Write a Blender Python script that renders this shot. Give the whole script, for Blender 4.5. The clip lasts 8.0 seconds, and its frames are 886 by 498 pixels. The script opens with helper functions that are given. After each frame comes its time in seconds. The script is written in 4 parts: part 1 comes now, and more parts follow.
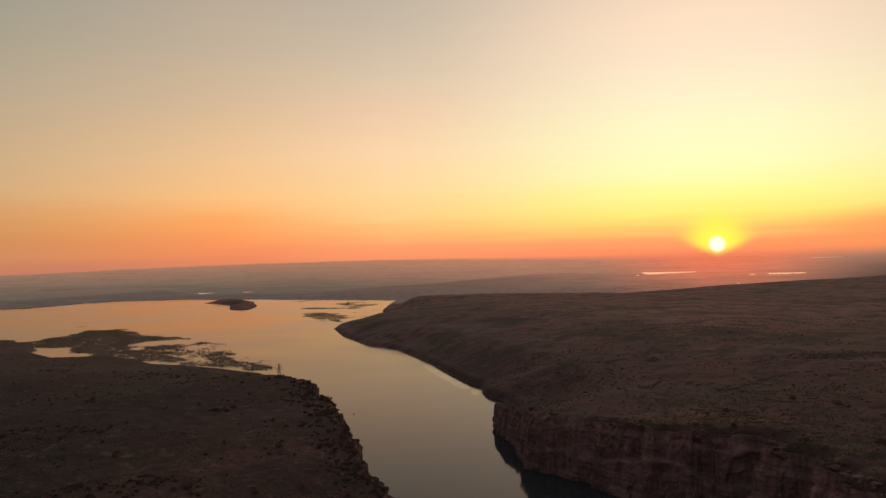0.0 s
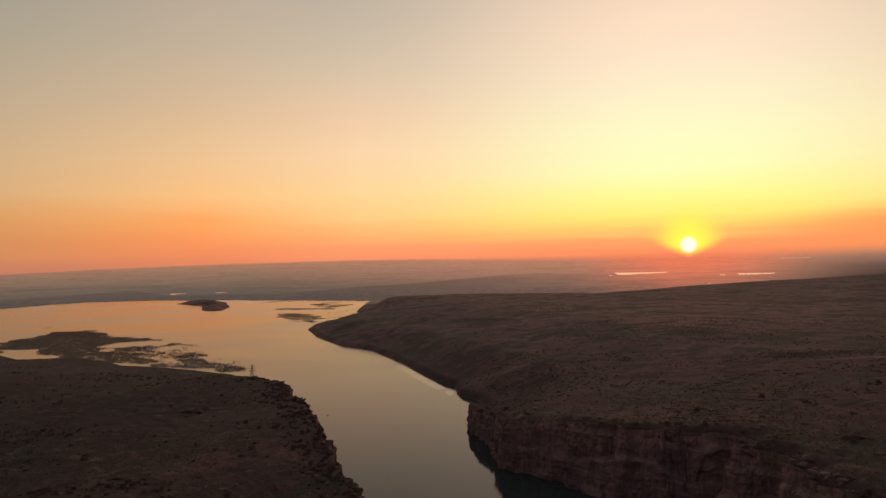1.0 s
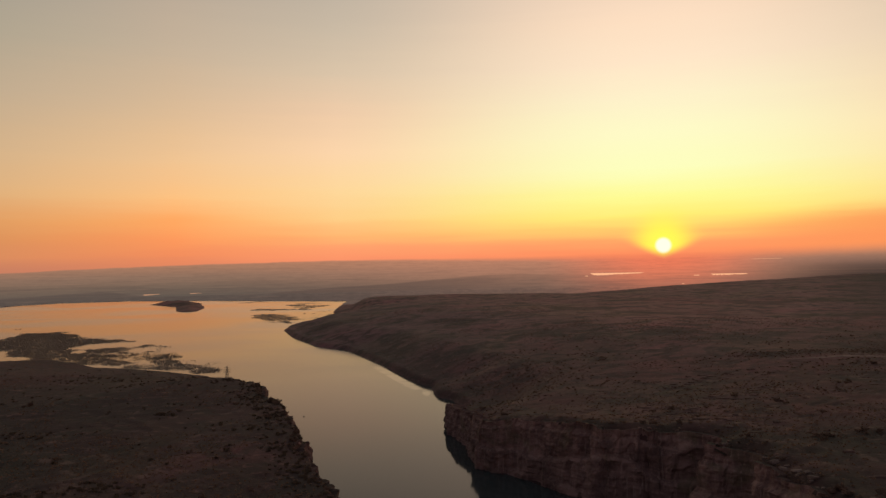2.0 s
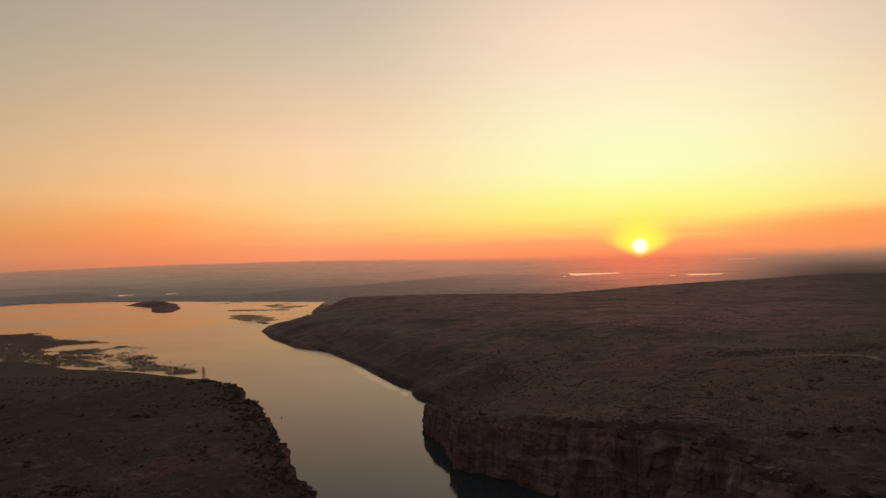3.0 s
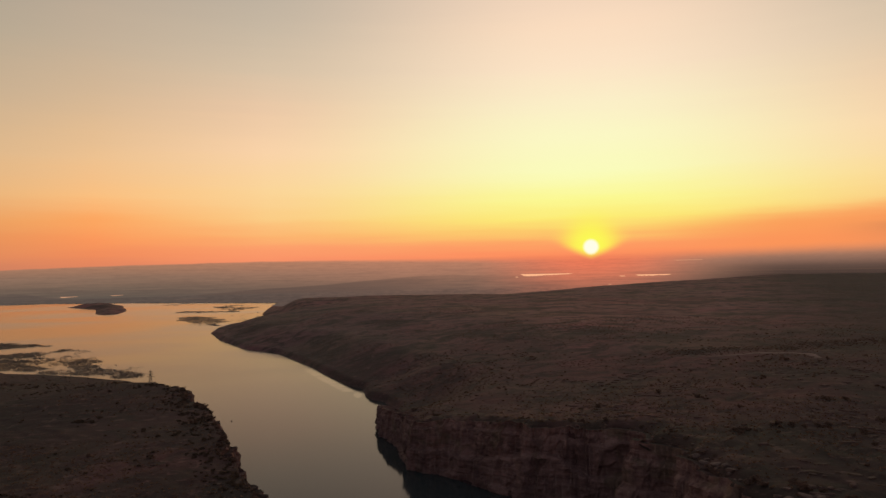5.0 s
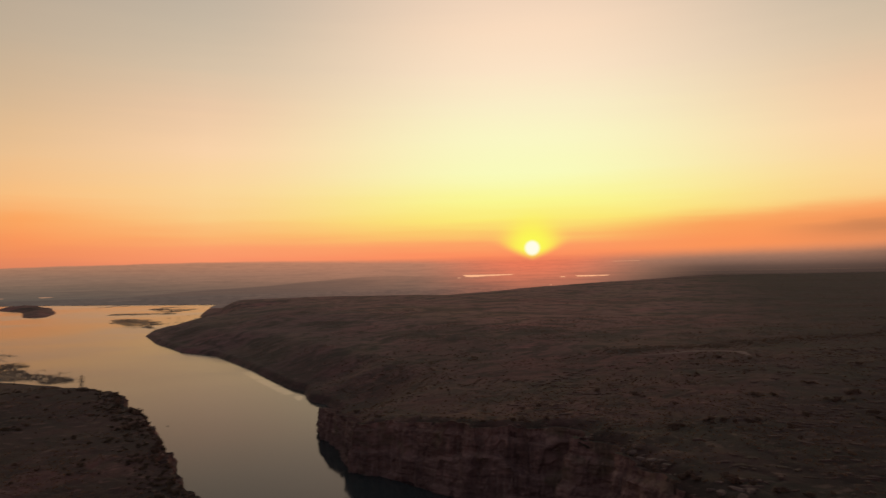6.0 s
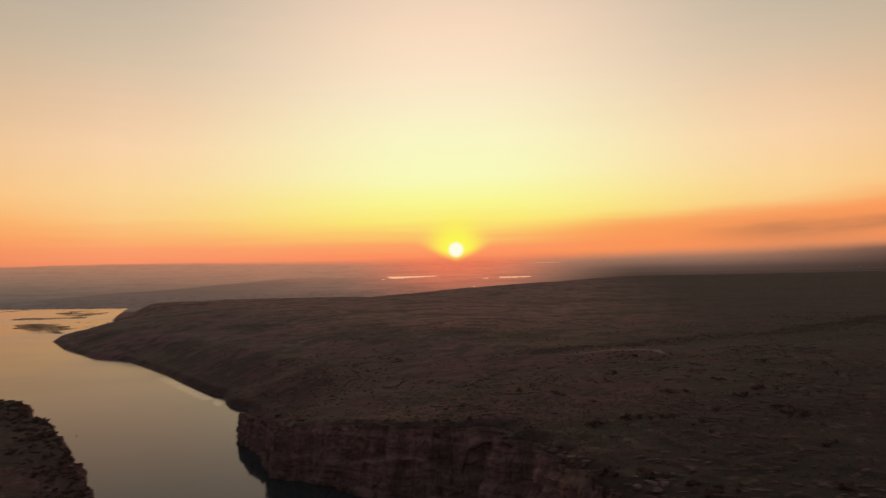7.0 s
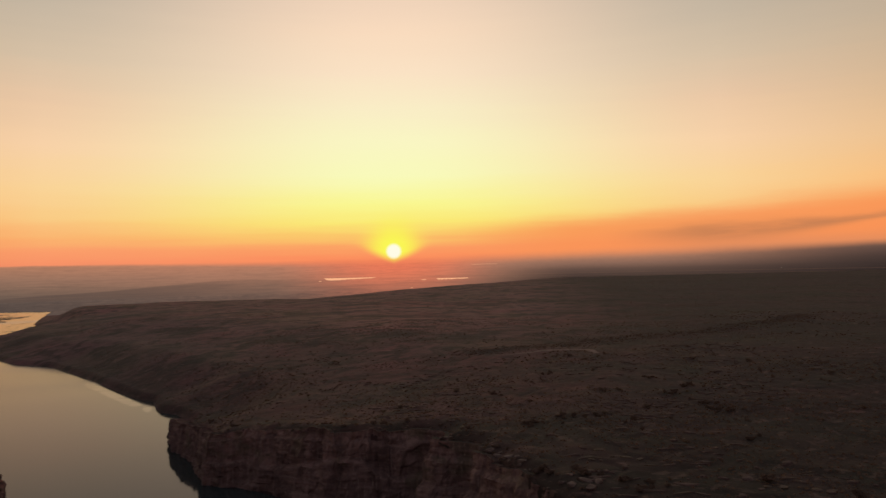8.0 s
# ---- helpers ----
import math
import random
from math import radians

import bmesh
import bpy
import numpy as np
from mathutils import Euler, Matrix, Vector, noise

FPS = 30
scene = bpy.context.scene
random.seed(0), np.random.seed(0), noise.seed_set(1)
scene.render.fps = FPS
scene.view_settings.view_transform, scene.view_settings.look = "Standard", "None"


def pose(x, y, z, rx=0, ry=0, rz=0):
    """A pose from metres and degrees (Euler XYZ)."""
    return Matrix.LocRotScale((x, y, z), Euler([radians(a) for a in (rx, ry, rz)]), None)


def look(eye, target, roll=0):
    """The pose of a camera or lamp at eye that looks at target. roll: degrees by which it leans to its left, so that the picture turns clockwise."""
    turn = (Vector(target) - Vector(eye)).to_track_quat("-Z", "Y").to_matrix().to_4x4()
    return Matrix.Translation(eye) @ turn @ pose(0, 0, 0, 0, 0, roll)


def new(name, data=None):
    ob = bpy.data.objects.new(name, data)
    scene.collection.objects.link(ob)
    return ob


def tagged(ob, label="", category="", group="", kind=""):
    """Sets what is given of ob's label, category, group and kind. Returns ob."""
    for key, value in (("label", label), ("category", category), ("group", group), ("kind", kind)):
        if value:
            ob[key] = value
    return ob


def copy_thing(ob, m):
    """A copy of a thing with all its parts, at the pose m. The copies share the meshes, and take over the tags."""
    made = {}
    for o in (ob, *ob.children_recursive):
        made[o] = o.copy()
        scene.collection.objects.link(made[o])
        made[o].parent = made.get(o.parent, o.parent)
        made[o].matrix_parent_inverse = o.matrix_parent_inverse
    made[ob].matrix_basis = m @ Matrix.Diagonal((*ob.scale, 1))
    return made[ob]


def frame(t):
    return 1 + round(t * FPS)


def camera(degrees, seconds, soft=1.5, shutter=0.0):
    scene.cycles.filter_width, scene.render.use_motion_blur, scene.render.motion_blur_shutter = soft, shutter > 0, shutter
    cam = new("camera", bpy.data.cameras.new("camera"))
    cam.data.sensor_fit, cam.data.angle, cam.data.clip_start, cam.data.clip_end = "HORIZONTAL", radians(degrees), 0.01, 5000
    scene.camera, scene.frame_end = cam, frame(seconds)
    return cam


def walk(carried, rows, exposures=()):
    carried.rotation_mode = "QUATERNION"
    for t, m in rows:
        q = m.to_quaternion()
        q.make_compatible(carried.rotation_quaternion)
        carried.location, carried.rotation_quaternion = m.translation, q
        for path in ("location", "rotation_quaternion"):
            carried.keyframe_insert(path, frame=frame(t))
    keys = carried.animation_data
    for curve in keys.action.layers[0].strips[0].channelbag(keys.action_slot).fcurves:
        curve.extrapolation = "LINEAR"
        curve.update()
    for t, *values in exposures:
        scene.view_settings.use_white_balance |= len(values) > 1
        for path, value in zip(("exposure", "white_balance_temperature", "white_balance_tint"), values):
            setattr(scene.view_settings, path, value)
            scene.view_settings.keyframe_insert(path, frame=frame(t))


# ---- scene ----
# A sunset over a river gorge that opens into a lake. The camera hovers 160 m over the water and pans to the right.
EYE = 160.0
cam = camera(62.5, 8.0, soft=1.4, shutter=0.9)
PAN = [  # seconds, turn, tilt, lean
    (0.0, 0.0, 1.43, -1.17), (0.5, -0.97, 1.42, -1.16), (1.0, -1.99, 1.42, -1.15), (1.5, -2.90, 1.42, -1.15), (1.7, -3.27, 1.42, -1.15), (2.8, -5.13, 1.415, -1.14),
    (3.0, -5.475, 1.41, -1.14), (3.5, -6.32, 1.41, -1.15), (4.0, -7.205, 1.40, -1.15), (4.2, -7.60, 1.40, -1.15), (5.3, -10.17, 1.395, -1.16), (5.5, -11.105, 1.39, -1.16),
    (6.0, -13.635, 1.38, -1.18), (6.5, -16.585, 1.38, -1.20), (7.0, -19.58, 1.385, -1.22), (7.5, -22.355, 1.395, -1.24), (8.0, -24.465, 1.40, -1.27)]
walk(cam, [(t, pose(0, 0, EYE, 0, 0, turn) @ pose(0, 0, 0, 90 + tilt, 0, 0) @ pose(0, 0, 0, 0, 0, lean)) for t, turn, tilt, lean in PAN],
     [(0.0, 0.05), (3.0, 0.02), (6.0, -0.02), (8.0, -0.03)])

# ---- light: a low sun in a hazy evening sky ----
SUN_AZ, SUN_EL = radians(20.6), radians(1.31)
SUN_DIR = Vector((math.sin(SUN_AZ) * math.cos(SUN_EL), math.cos(SUN_AZ) * math.cos(SUN_EL), math.sin(SUN_EL)))


def lin(r, g, b):
    """A colour from 0..255 display values to linear light."""
    return tuple(((c / 255) / 12.92 if c / 255 <= 0.04045 else ((c / 255 + 0.055) / 1.055) ** 2.4) for c in (r, g, b)) + (1.0,)


class Nodes:
    """A short way to write node trees."""

    def __init__(self, tree):
        self.tree = tree
        tree.nodes.clear()

    def add(self, kind, **sets):
        n = self.tree.nodes.new(kind)
        for key, value in sets.items():
            setattr(n, key, value)
        return n

    def link(self, a, b):
        self.tree.links.new(a, b)

    def put(self, socket, value):
        if isinstance(value, bpy.types.NodeSocket):
            self.link(value, socket)
        else:
            socket.default_value = value

    def math(self, op, a, b=0.0, c=0.0, clamp=False):
        n = self.add("ShaderNodeMath", operation=op, use_clamp=clamp)
        for s, v in zip(n.inputs, (a, b, c)):
            self.put(s, v)
        return n.outputs[0]

    def span(self, v, a, b, lo=0.0, hi=1.0, smooth=True):
        n = self.add("ShaderNodeMapRange", interpolation_type="SMOOTHSTEP" if smooth else "LINEAR")
        for s, x in zip(n.inputs, (v, a, b, lo, hi)):
            self.put(s, x)
        return n.outputs[0]

    def mix(self, f, a, b, blend="MIX"):
        n = self.add("ShaderNodeMix", data_type="RGBA", blend_type=blend)
        for s, v in zip((n.inputs[0], n.inputs[6], n.inputs[7]), (f, a, b)):
            self.put(s, v)
        return n.outputs[2]

    def ramp(self, v, stops):
        n = self.add("ShaderNodeValToRGB")
        e = n.color_ramp.elements
        while len(e) < len(stops):
            e.new(0.5)
        for el, (p, c) in zip(e, stops):
            el.position, el.color = p, c
        self.put(n.inputs[0], v)
        return n.outputs[0]

    def noise(self, vec, scale, detail=4.0, rough=0.55, warp=0.0):
        n = self.add("ShaderNodeTexNoise")
        self.put(n.inputs["Vector"], vec)
        n.inputs["Scale"].default_value, n.inputs["Detail"].default_value = scale, detail
        n.inputs["Roughness"].default_value, n.inputs["Distortion"].default_value = rough, warp
        return n.outputs[0]

    def scaled(self, vec, x, y, z):
        n = self.add("ShaderNodeMapping")
        self.put(n.inputs["Vector"], vec)
        n.inputs["Scale"].default_value = (x, y, z)
        return n.outputs[0]

    def bump(self, height, strength, distance):
        n = self.add("ShaderNodeBump")
        self.put(n.inputs["Height"], height)
        n.inputs["Strength"].default_value, n.inputs["Distance"].default_value = strength, distance
        return n.outputs[0]


SKY_TOP = 40.0  # degrees covered by the sky's ramps


def sky_stops(rows):
    return [(max(0.0, el) / SKY_TOP, lin(*c)) for el, c in rows]


SKY_AT_SUN = sky_stops([(0, (238, 120, 85)), (0.8, (254, 145, 95)), (1.6, (254, 160, 100)), (2.6, (253, 205, 108)), (3.6, (253, 236, 118)), (5, (252, 249, 146)),
                        (7.2, (251, 252, 188)), (9.8, (252, 248, 197)), (12.4, (252, 239, 200)), (15, (253, 228, 198)), (18, (251, 221, 192)), (20, (243, 214, 188)), (40, (195, 183, 168))])
SKY_NEAR = sky_stops([(0, (228, 138, 105)), (0.8, (250, 148, 104)), (1.6, (253, 158, 107)), (2.6, (253, 180, 112)), (4, (252, 204, 134)), (6, (252, 213, 153)),
                      (9, (250, 211, 169)), (12, (236, 201, 167)), (15, (216, 194, 167)), (18, (200, 184, 163)), (20, (192, 178, 160)), (40, (165, 160, 150))])
SKY_MID = sky_stops([(0, (205, 125, 98)), (1.2, (240, 140, 92)), (2.4, (251, 152, 92)), (3.8, (253, 168, 98)), (5.5, (251, 192, 128)), (8.2, (238, 194, 145)),
                     (12.5, (214, 184, 150)), (16.3, (196, 176, 152)), (20.5, (183, 167, 149)), (40, (150, 148, 142))])
SKY_WIDE = sky_stops([(0, (190, 122, 95)), (1.2, (203, 138, 94)), (2.4, (201, 142, 90)), (3.8, (208, 152, 98)), (6, (206, 168, 124)), (8.2, (198, 168, 131)),
                      (12.5, (180, 163, 139)), (16.3, (163, 156, 137)), (20.5, (150, 147, 137)), (40, (128, 130, 130))])
SKY_BACK = sky_stops([(0, (150, 122, 118)), (4, (164, 138, 134)), (12, (154, 146, 150)), (40, (118, 124, 138))])


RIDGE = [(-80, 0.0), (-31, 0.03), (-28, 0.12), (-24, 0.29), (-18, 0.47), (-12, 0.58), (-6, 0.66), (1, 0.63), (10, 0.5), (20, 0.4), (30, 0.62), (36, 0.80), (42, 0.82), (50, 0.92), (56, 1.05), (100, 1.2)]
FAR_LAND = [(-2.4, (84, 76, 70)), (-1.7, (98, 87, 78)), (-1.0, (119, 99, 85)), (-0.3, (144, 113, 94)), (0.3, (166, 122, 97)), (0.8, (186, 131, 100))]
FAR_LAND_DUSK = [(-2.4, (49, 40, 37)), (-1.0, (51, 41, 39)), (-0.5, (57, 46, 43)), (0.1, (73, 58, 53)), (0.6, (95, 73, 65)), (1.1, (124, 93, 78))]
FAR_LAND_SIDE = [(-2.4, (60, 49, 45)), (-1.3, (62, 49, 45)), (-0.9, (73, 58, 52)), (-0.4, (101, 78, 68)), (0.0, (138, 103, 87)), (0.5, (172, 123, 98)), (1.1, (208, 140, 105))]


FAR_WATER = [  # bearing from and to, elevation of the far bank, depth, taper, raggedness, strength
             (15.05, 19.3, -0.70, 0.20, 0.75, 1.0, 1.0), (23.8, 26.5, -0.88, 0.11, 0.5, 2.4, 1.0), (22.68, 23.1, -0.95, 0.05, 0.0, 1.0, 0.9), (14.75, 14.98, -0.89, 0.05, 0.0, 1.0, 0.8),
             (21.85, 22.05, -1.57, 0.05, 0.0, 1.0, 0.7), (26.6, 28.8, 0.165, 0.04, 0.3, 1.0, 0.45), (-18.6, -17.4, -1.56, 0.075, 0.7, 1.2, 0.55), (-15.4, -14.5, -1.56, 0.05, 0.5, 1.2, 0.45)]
MESA = [(-80, -3.0), (-13, -1.95), (-9, -1.69), (-6.4, -1.53), (-3, -1.34), (0, -1.22), (3, -0.98), (7.3, -0.68), (10, -0.62), (12, -0.80), (16, -1.1), (19, -2.3), (24, -3.0)]
WOODED_SHORE = [(-80, -1.72), (-31, -1.76), (-29, -1.76), (-26.9, -1.55), (-24.4, -1.42), (-21.4, -1.28), (-19.5, -1.50), (-18.3, -1.72), (-15, -1.78), (-10, -1.80), (-8.9, -2.2), (-5, -3.0)]


def skyline(n, bearing, line):
    """The elevation in degrees of a crest given by bearing and elevation."""
    stops = [((b + 80) / 200, ((h + 3) / 6,) * 3 + (1,)) for b, h in line]
    return n.math("MULTIPLY_ADD", n.ramp(n.math("DIVIDE", n.math("ADD", bearing, 80.0), 200.0, clamp=True), stops), 6.0, -3.0)


def land_pattern(n, way, elev, bearing, col, wooded):
    """Fields, belts of trees and pale flats on far land."""
    clear = n.span(bearing, 34, 20, 0.15, 1.0)
    fields = n.noise(n.scaled(way, 30, 30, 480), 1.0, 6, 0.66, 0.3)
    col = n.mix(n.math("MULTIPLY", n.span(fields, 0.44, 0.66, 0.0, 0.13), clear), col, lin(78, 64, 60))
    belts = n.noise(n.scaled(way, 7, 7, 210), 1.0, 5, 0.6, 0.5)
    col = n.mix(n.math("MULTIPLY", n.span(belts, 0.46, 0.60), n.math("MULTIPLY", clear, n.span(elev, 0.1, -1.2, 0.05, 0.24))), col, lin(84, 71, 66))
    pale = n.noise(n.scaled(way, 11, 11, 330), 1.0, 5, 0.62, 0.4)
    col = n.mix(n.math("MULTIPLY", n.span(pale, 0.55, 0.66), n.math("MULTIPLY", clear, n.span(elev, 0.3, -1.0, 0.06, 0.11))), col, lin(166, 130, 108))
    woods = n.noise(n.scaled(way, 90, 90, 420), 1.0, 6, 0.7, 0.2)
    return n.mix(n.span(woods, 0.42, 0.60, 0.0, wooded), col, lin(70, 60, 57))


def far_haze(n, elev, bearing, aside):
    """The colour of land many kilometres off, with the evening haze painted in: greyer to the north-west, glowing under
    the sun, dusky to the east.
    """
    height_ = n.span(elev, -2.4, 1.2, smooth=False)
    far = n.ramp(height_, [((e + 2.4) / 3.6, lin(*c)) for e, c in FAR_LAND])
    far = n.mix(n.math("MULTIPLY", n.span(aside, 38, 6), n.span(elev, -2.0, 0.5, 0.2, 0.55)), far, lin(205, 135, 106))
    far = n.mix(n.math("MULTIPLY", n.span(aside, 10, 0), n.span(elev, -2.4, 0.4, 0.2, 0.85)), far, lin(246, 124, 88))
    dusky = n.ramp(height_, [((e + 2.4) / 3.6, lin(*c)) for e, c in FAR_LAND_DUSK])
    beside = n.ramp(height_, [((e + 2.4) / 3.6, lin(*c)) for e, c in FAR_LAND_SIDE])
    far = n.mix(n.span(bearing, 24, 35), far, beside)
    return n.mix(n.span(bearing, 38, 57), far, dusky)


def bearings(n, way):
    """Elevation, bearing and angle from the sun's bearing, in degrees, of a direction."""
    sep = n.add("ShaderNodeSeparateXYZ")
    n.link(way, sep.inputs[0])
    x, y, z = sep.outputs
    elev = n.math("MULTIPLY", n.math("ARCSINE", z), 57.2958)
    flat = n.math("SQRT", n.math("ADD", n.math("MULTIPLY", x, x), n.math("ADD", n.math("MULTIPLY", y, y), 1e-6)))
    along = n.math("DIVIDE", n.math("ADD", n.math("MULTIPLY", x, math.sin(SUN_AZ)), n.math("MULTIPLY", y, math.cos(SUN_AZ))), flat)
    aside = n.math("MULTIPLY", n.math("ARCCOSINE", n.math("MINIMUM", along, 1.0)), 57.2958)
    return elev, n.math("MULTIPLY", n.math("ARCTAN2", x, y), 57.2958), aside


def build_sky():
    world = bpy.data.worlds.new("evening_sky")
    scene.world = world
    world.use_nodes = True
    n = Nodes(world.node_tree)
    way = n.add("ShaderNodeTexCoord").outputs["Generated"]
    elev, bearing, aside = bearings(n, way)
    dot = n.add("ShaderNodeVectorMath", operation="DOT_PRODUCT")
    n.link(way, dot.inputs[0])
    dot.inputs[1].default_value = SUN_DIR
    off = n.math("MULTIPLY", n.math("ARCCOSINE", n.math("MINIMUM", dot.outputs["Value"], 1.0)), 57.2958)
    # thin drifting layers of smoke low in the sky
    layers = n.noise(n.scaled(way, 5, 5, 90), 1.0, 4.0, 0.5)
    lifted = n.math("ADD", elev, n.math("MULTIPLY", n.math("SUBTRACT", layers, 0.5), 0.9))
    step = n.math("DIVIDE", lifted, SKY_TOP, clamp=True)
    a, b, c, d, e = (n.ramp(step, s) for s in (SKY_AT_SUN, SKY_NEAR, SKY_MID, SKY_WIDE, SKY_BACK))
    col = n.mix(n.span(aside, 1, 27), a, b)
    col = n.mix(n.span(aside, 25, 37, smooth=False), col, c)
    col = n.mix(n.span(aside, 37, 54, smooth=False), col, d)
    col = n.mix(n.span(aside, 55, 150), col, e)
    # a streak of dark smoke north of the sun
    drift = n.noise(n.scaled(way, 7, 7, 60), 1.0, 4.0, 0.55)
    wisp = n.math("MULTIPLY", n.math("SUBTRACT", drift, 0.5), 1.1)
    glow = n.math("SUBTRACT", elev, n.math("MULTIPLY_ADD", bearing, 0.045, n.math("ADD", 1.95, wisp)))
    col = n.mix(n.math("MULTIPLY", n.span(bearing, 22, 36), n.span(glow, 0.8, -0.9, 0.0, 0.80)), col, lin(251, 148, 86))
    east = n.math("MAXIMUM", n.math("SUBTRACT", bearing, 44.0), 0.0)
    line = n.math("ADD", n.math("MULTIPLY_ADD", n.math("MULTIPLY", east, east), 0.006, 2.1), n.math("MULTIPLY", wisp, 0.7))
    gap = n.math("DIVIDE", n.math("SUBTRACT", elev, line), n.span(bearing, 44, 57, 0.75, 0.2))
    dark = n.math("POWER", 2.718, n.math("MULTIPLY", n.math("MULTIPLY", gap, gap), -1.0))
    dark = n.math("MULTIPLY", dark, n.math("MULTIPLY", n.span(bearing, 36, 46), n.span(bearing, 95, 70)))
    col = n.mix(n.math("MULTIPLY", n.math("MULTIPLY", dark, 0.80), n.span(drift, 0.3, 0.6, 0.55, 1.0)), col, lin(188, 124, 84))
    col = n.mix(n.math("MULTIPLY", n.span(bearing, 36, 50), n.span(elev, 2.2, 0.8, 0.0, 0.6)), col, lin(206, 138, 100))
    # the plain and the ridge many kilometres off, painted into the sky with their haze
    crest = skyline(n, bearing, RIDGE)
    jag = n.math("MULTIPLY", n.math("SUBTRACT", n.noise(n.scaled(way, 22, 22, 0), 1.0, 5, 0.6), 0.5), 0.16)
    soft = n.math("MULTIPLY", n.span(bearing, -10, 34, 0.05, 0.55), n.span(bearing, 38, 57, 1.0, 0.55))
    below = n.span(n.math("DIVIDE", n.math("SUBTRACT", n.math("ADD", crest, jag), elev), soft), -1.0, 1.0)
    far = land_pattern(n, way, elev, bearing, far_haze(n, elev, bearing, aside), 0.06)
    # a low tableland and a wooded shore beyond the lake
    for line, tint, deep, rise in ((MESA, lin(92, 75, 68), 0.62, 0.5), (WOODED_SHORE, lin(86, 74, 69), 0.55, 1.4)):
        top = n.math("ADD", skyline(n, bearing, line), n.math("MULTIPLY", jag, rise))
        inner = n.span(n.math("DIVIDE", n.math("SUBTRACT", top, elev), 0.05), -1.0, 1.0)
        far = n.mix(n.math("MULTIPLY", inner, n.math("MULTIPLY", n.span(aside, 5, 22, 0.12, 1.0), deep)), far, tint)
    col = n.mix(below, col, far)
    # water lying in the far plain, its mirrored sky painted in as a bright colour
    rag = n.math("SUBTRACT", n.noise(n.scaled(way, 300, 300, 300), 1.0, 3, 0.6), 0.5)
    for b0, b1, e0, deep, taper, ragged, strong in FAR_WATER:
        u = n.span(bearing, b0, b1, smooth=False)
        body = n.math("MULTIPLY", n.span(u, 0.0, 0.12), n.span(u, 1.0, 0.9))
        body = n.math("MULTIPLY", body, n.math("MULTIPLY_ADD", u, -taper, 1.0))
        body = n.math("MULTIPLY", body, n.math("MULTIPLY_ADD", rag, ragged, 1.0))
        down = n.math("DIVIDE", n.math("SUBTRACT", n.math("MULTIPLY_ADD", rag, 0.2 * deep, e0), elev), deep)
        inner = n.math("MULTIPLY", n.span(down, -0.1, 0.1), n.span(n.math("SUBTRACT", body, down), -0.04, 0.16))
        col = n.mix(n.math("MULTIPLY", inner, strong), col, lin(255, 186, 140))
    # halo and disc of the sun
    halo = n.math("POWER", 2.718, n.math("MULTIPLY", n.math("POWER", n.math("DIVIDE", off, 2.1), 3.0), -1.0))
    wing = n.math("SUBTRACT", elev, n.math("MULTIPLY_ADD", n.math("POWER", aside, 1.15), 0.34, math.degrees(SUN_EL) - 0.80))
    halo = n.math("MULTIPLY", halo, n.span(wing, -0.28, 0.55))
    col = n.mix(n.math("MULTIPLY", halo, 0.95), col, lin(252, 254, 84))
    disc = n.span(off, 0.70, 0.40)
    col = n.mix(disc, col, (1.02, 0.99, 0.80, 1.0))
    bg = n.add("ShaderNodeBackground")
    n.link(col, bg.inputs["Color"])
    bg.inputs["Strength"].default_value = 1.0
    n.link(bg.outputs[0], n.add("ShaderNodeOutputWorld").inputs[0])


build_sky()
lamp = bpy.data.lights.new("sun", "SUN")
lamp.energy, lamp.angle, lamp.color = 0.16, radians(0.6), (1.0, 0.2, 0.09)
sun = new("sun", lamp)
sun.matrix_world = look((0, 0, 0), -SUN_DIR)


# ---- materials ----
def material(name):
    m = bpy.data.materials.new(name)
    m.use_nodes = True
    return m, Nodes(m.node_tree)


def finish(n, base, rough, normal=None, spec=0.5, metal=0.0):
    p = n.add("ShaderNodeBsdfPrincipled")
    n.put(p.inputs["Base Color"], base)
    n.put(p.inputs["Roughness"], rough)
    n.put(p.inputs["Specular IOR Level"], spec)
    n.put(p.inputs["Metallic"], metal)
    if normal is not None:
        n.link(normal, p.inputs["Normal"])
    n.link(p.outputs[0], n.add("ShaderNodeOutputMaterial").inputs[0])


def place(n):
    return n.add("ShaderNodeNewGeometry").outputs["Position"]


def near(n, p, centre, size):
    """How far a place lies from the middle of a patch, in its own sizes."""
    sep = n.add("ShaderNodeSeparateXYZ")
    n.link(p, sep.inputs[0])
    u = n.math("DIVIDE", n.math("SUBTRACT", sep.outputs[0], centre[0]), size[0])
    v = n.math("DIVIDE", n.math("SUBTRACT", sep.outputs[1], centre[1]), size[1])
    return n.math("SQRT", n.math("ADD", n.math("MULTIPLY", u, u), n.math("MULTIPLY", v, v)))


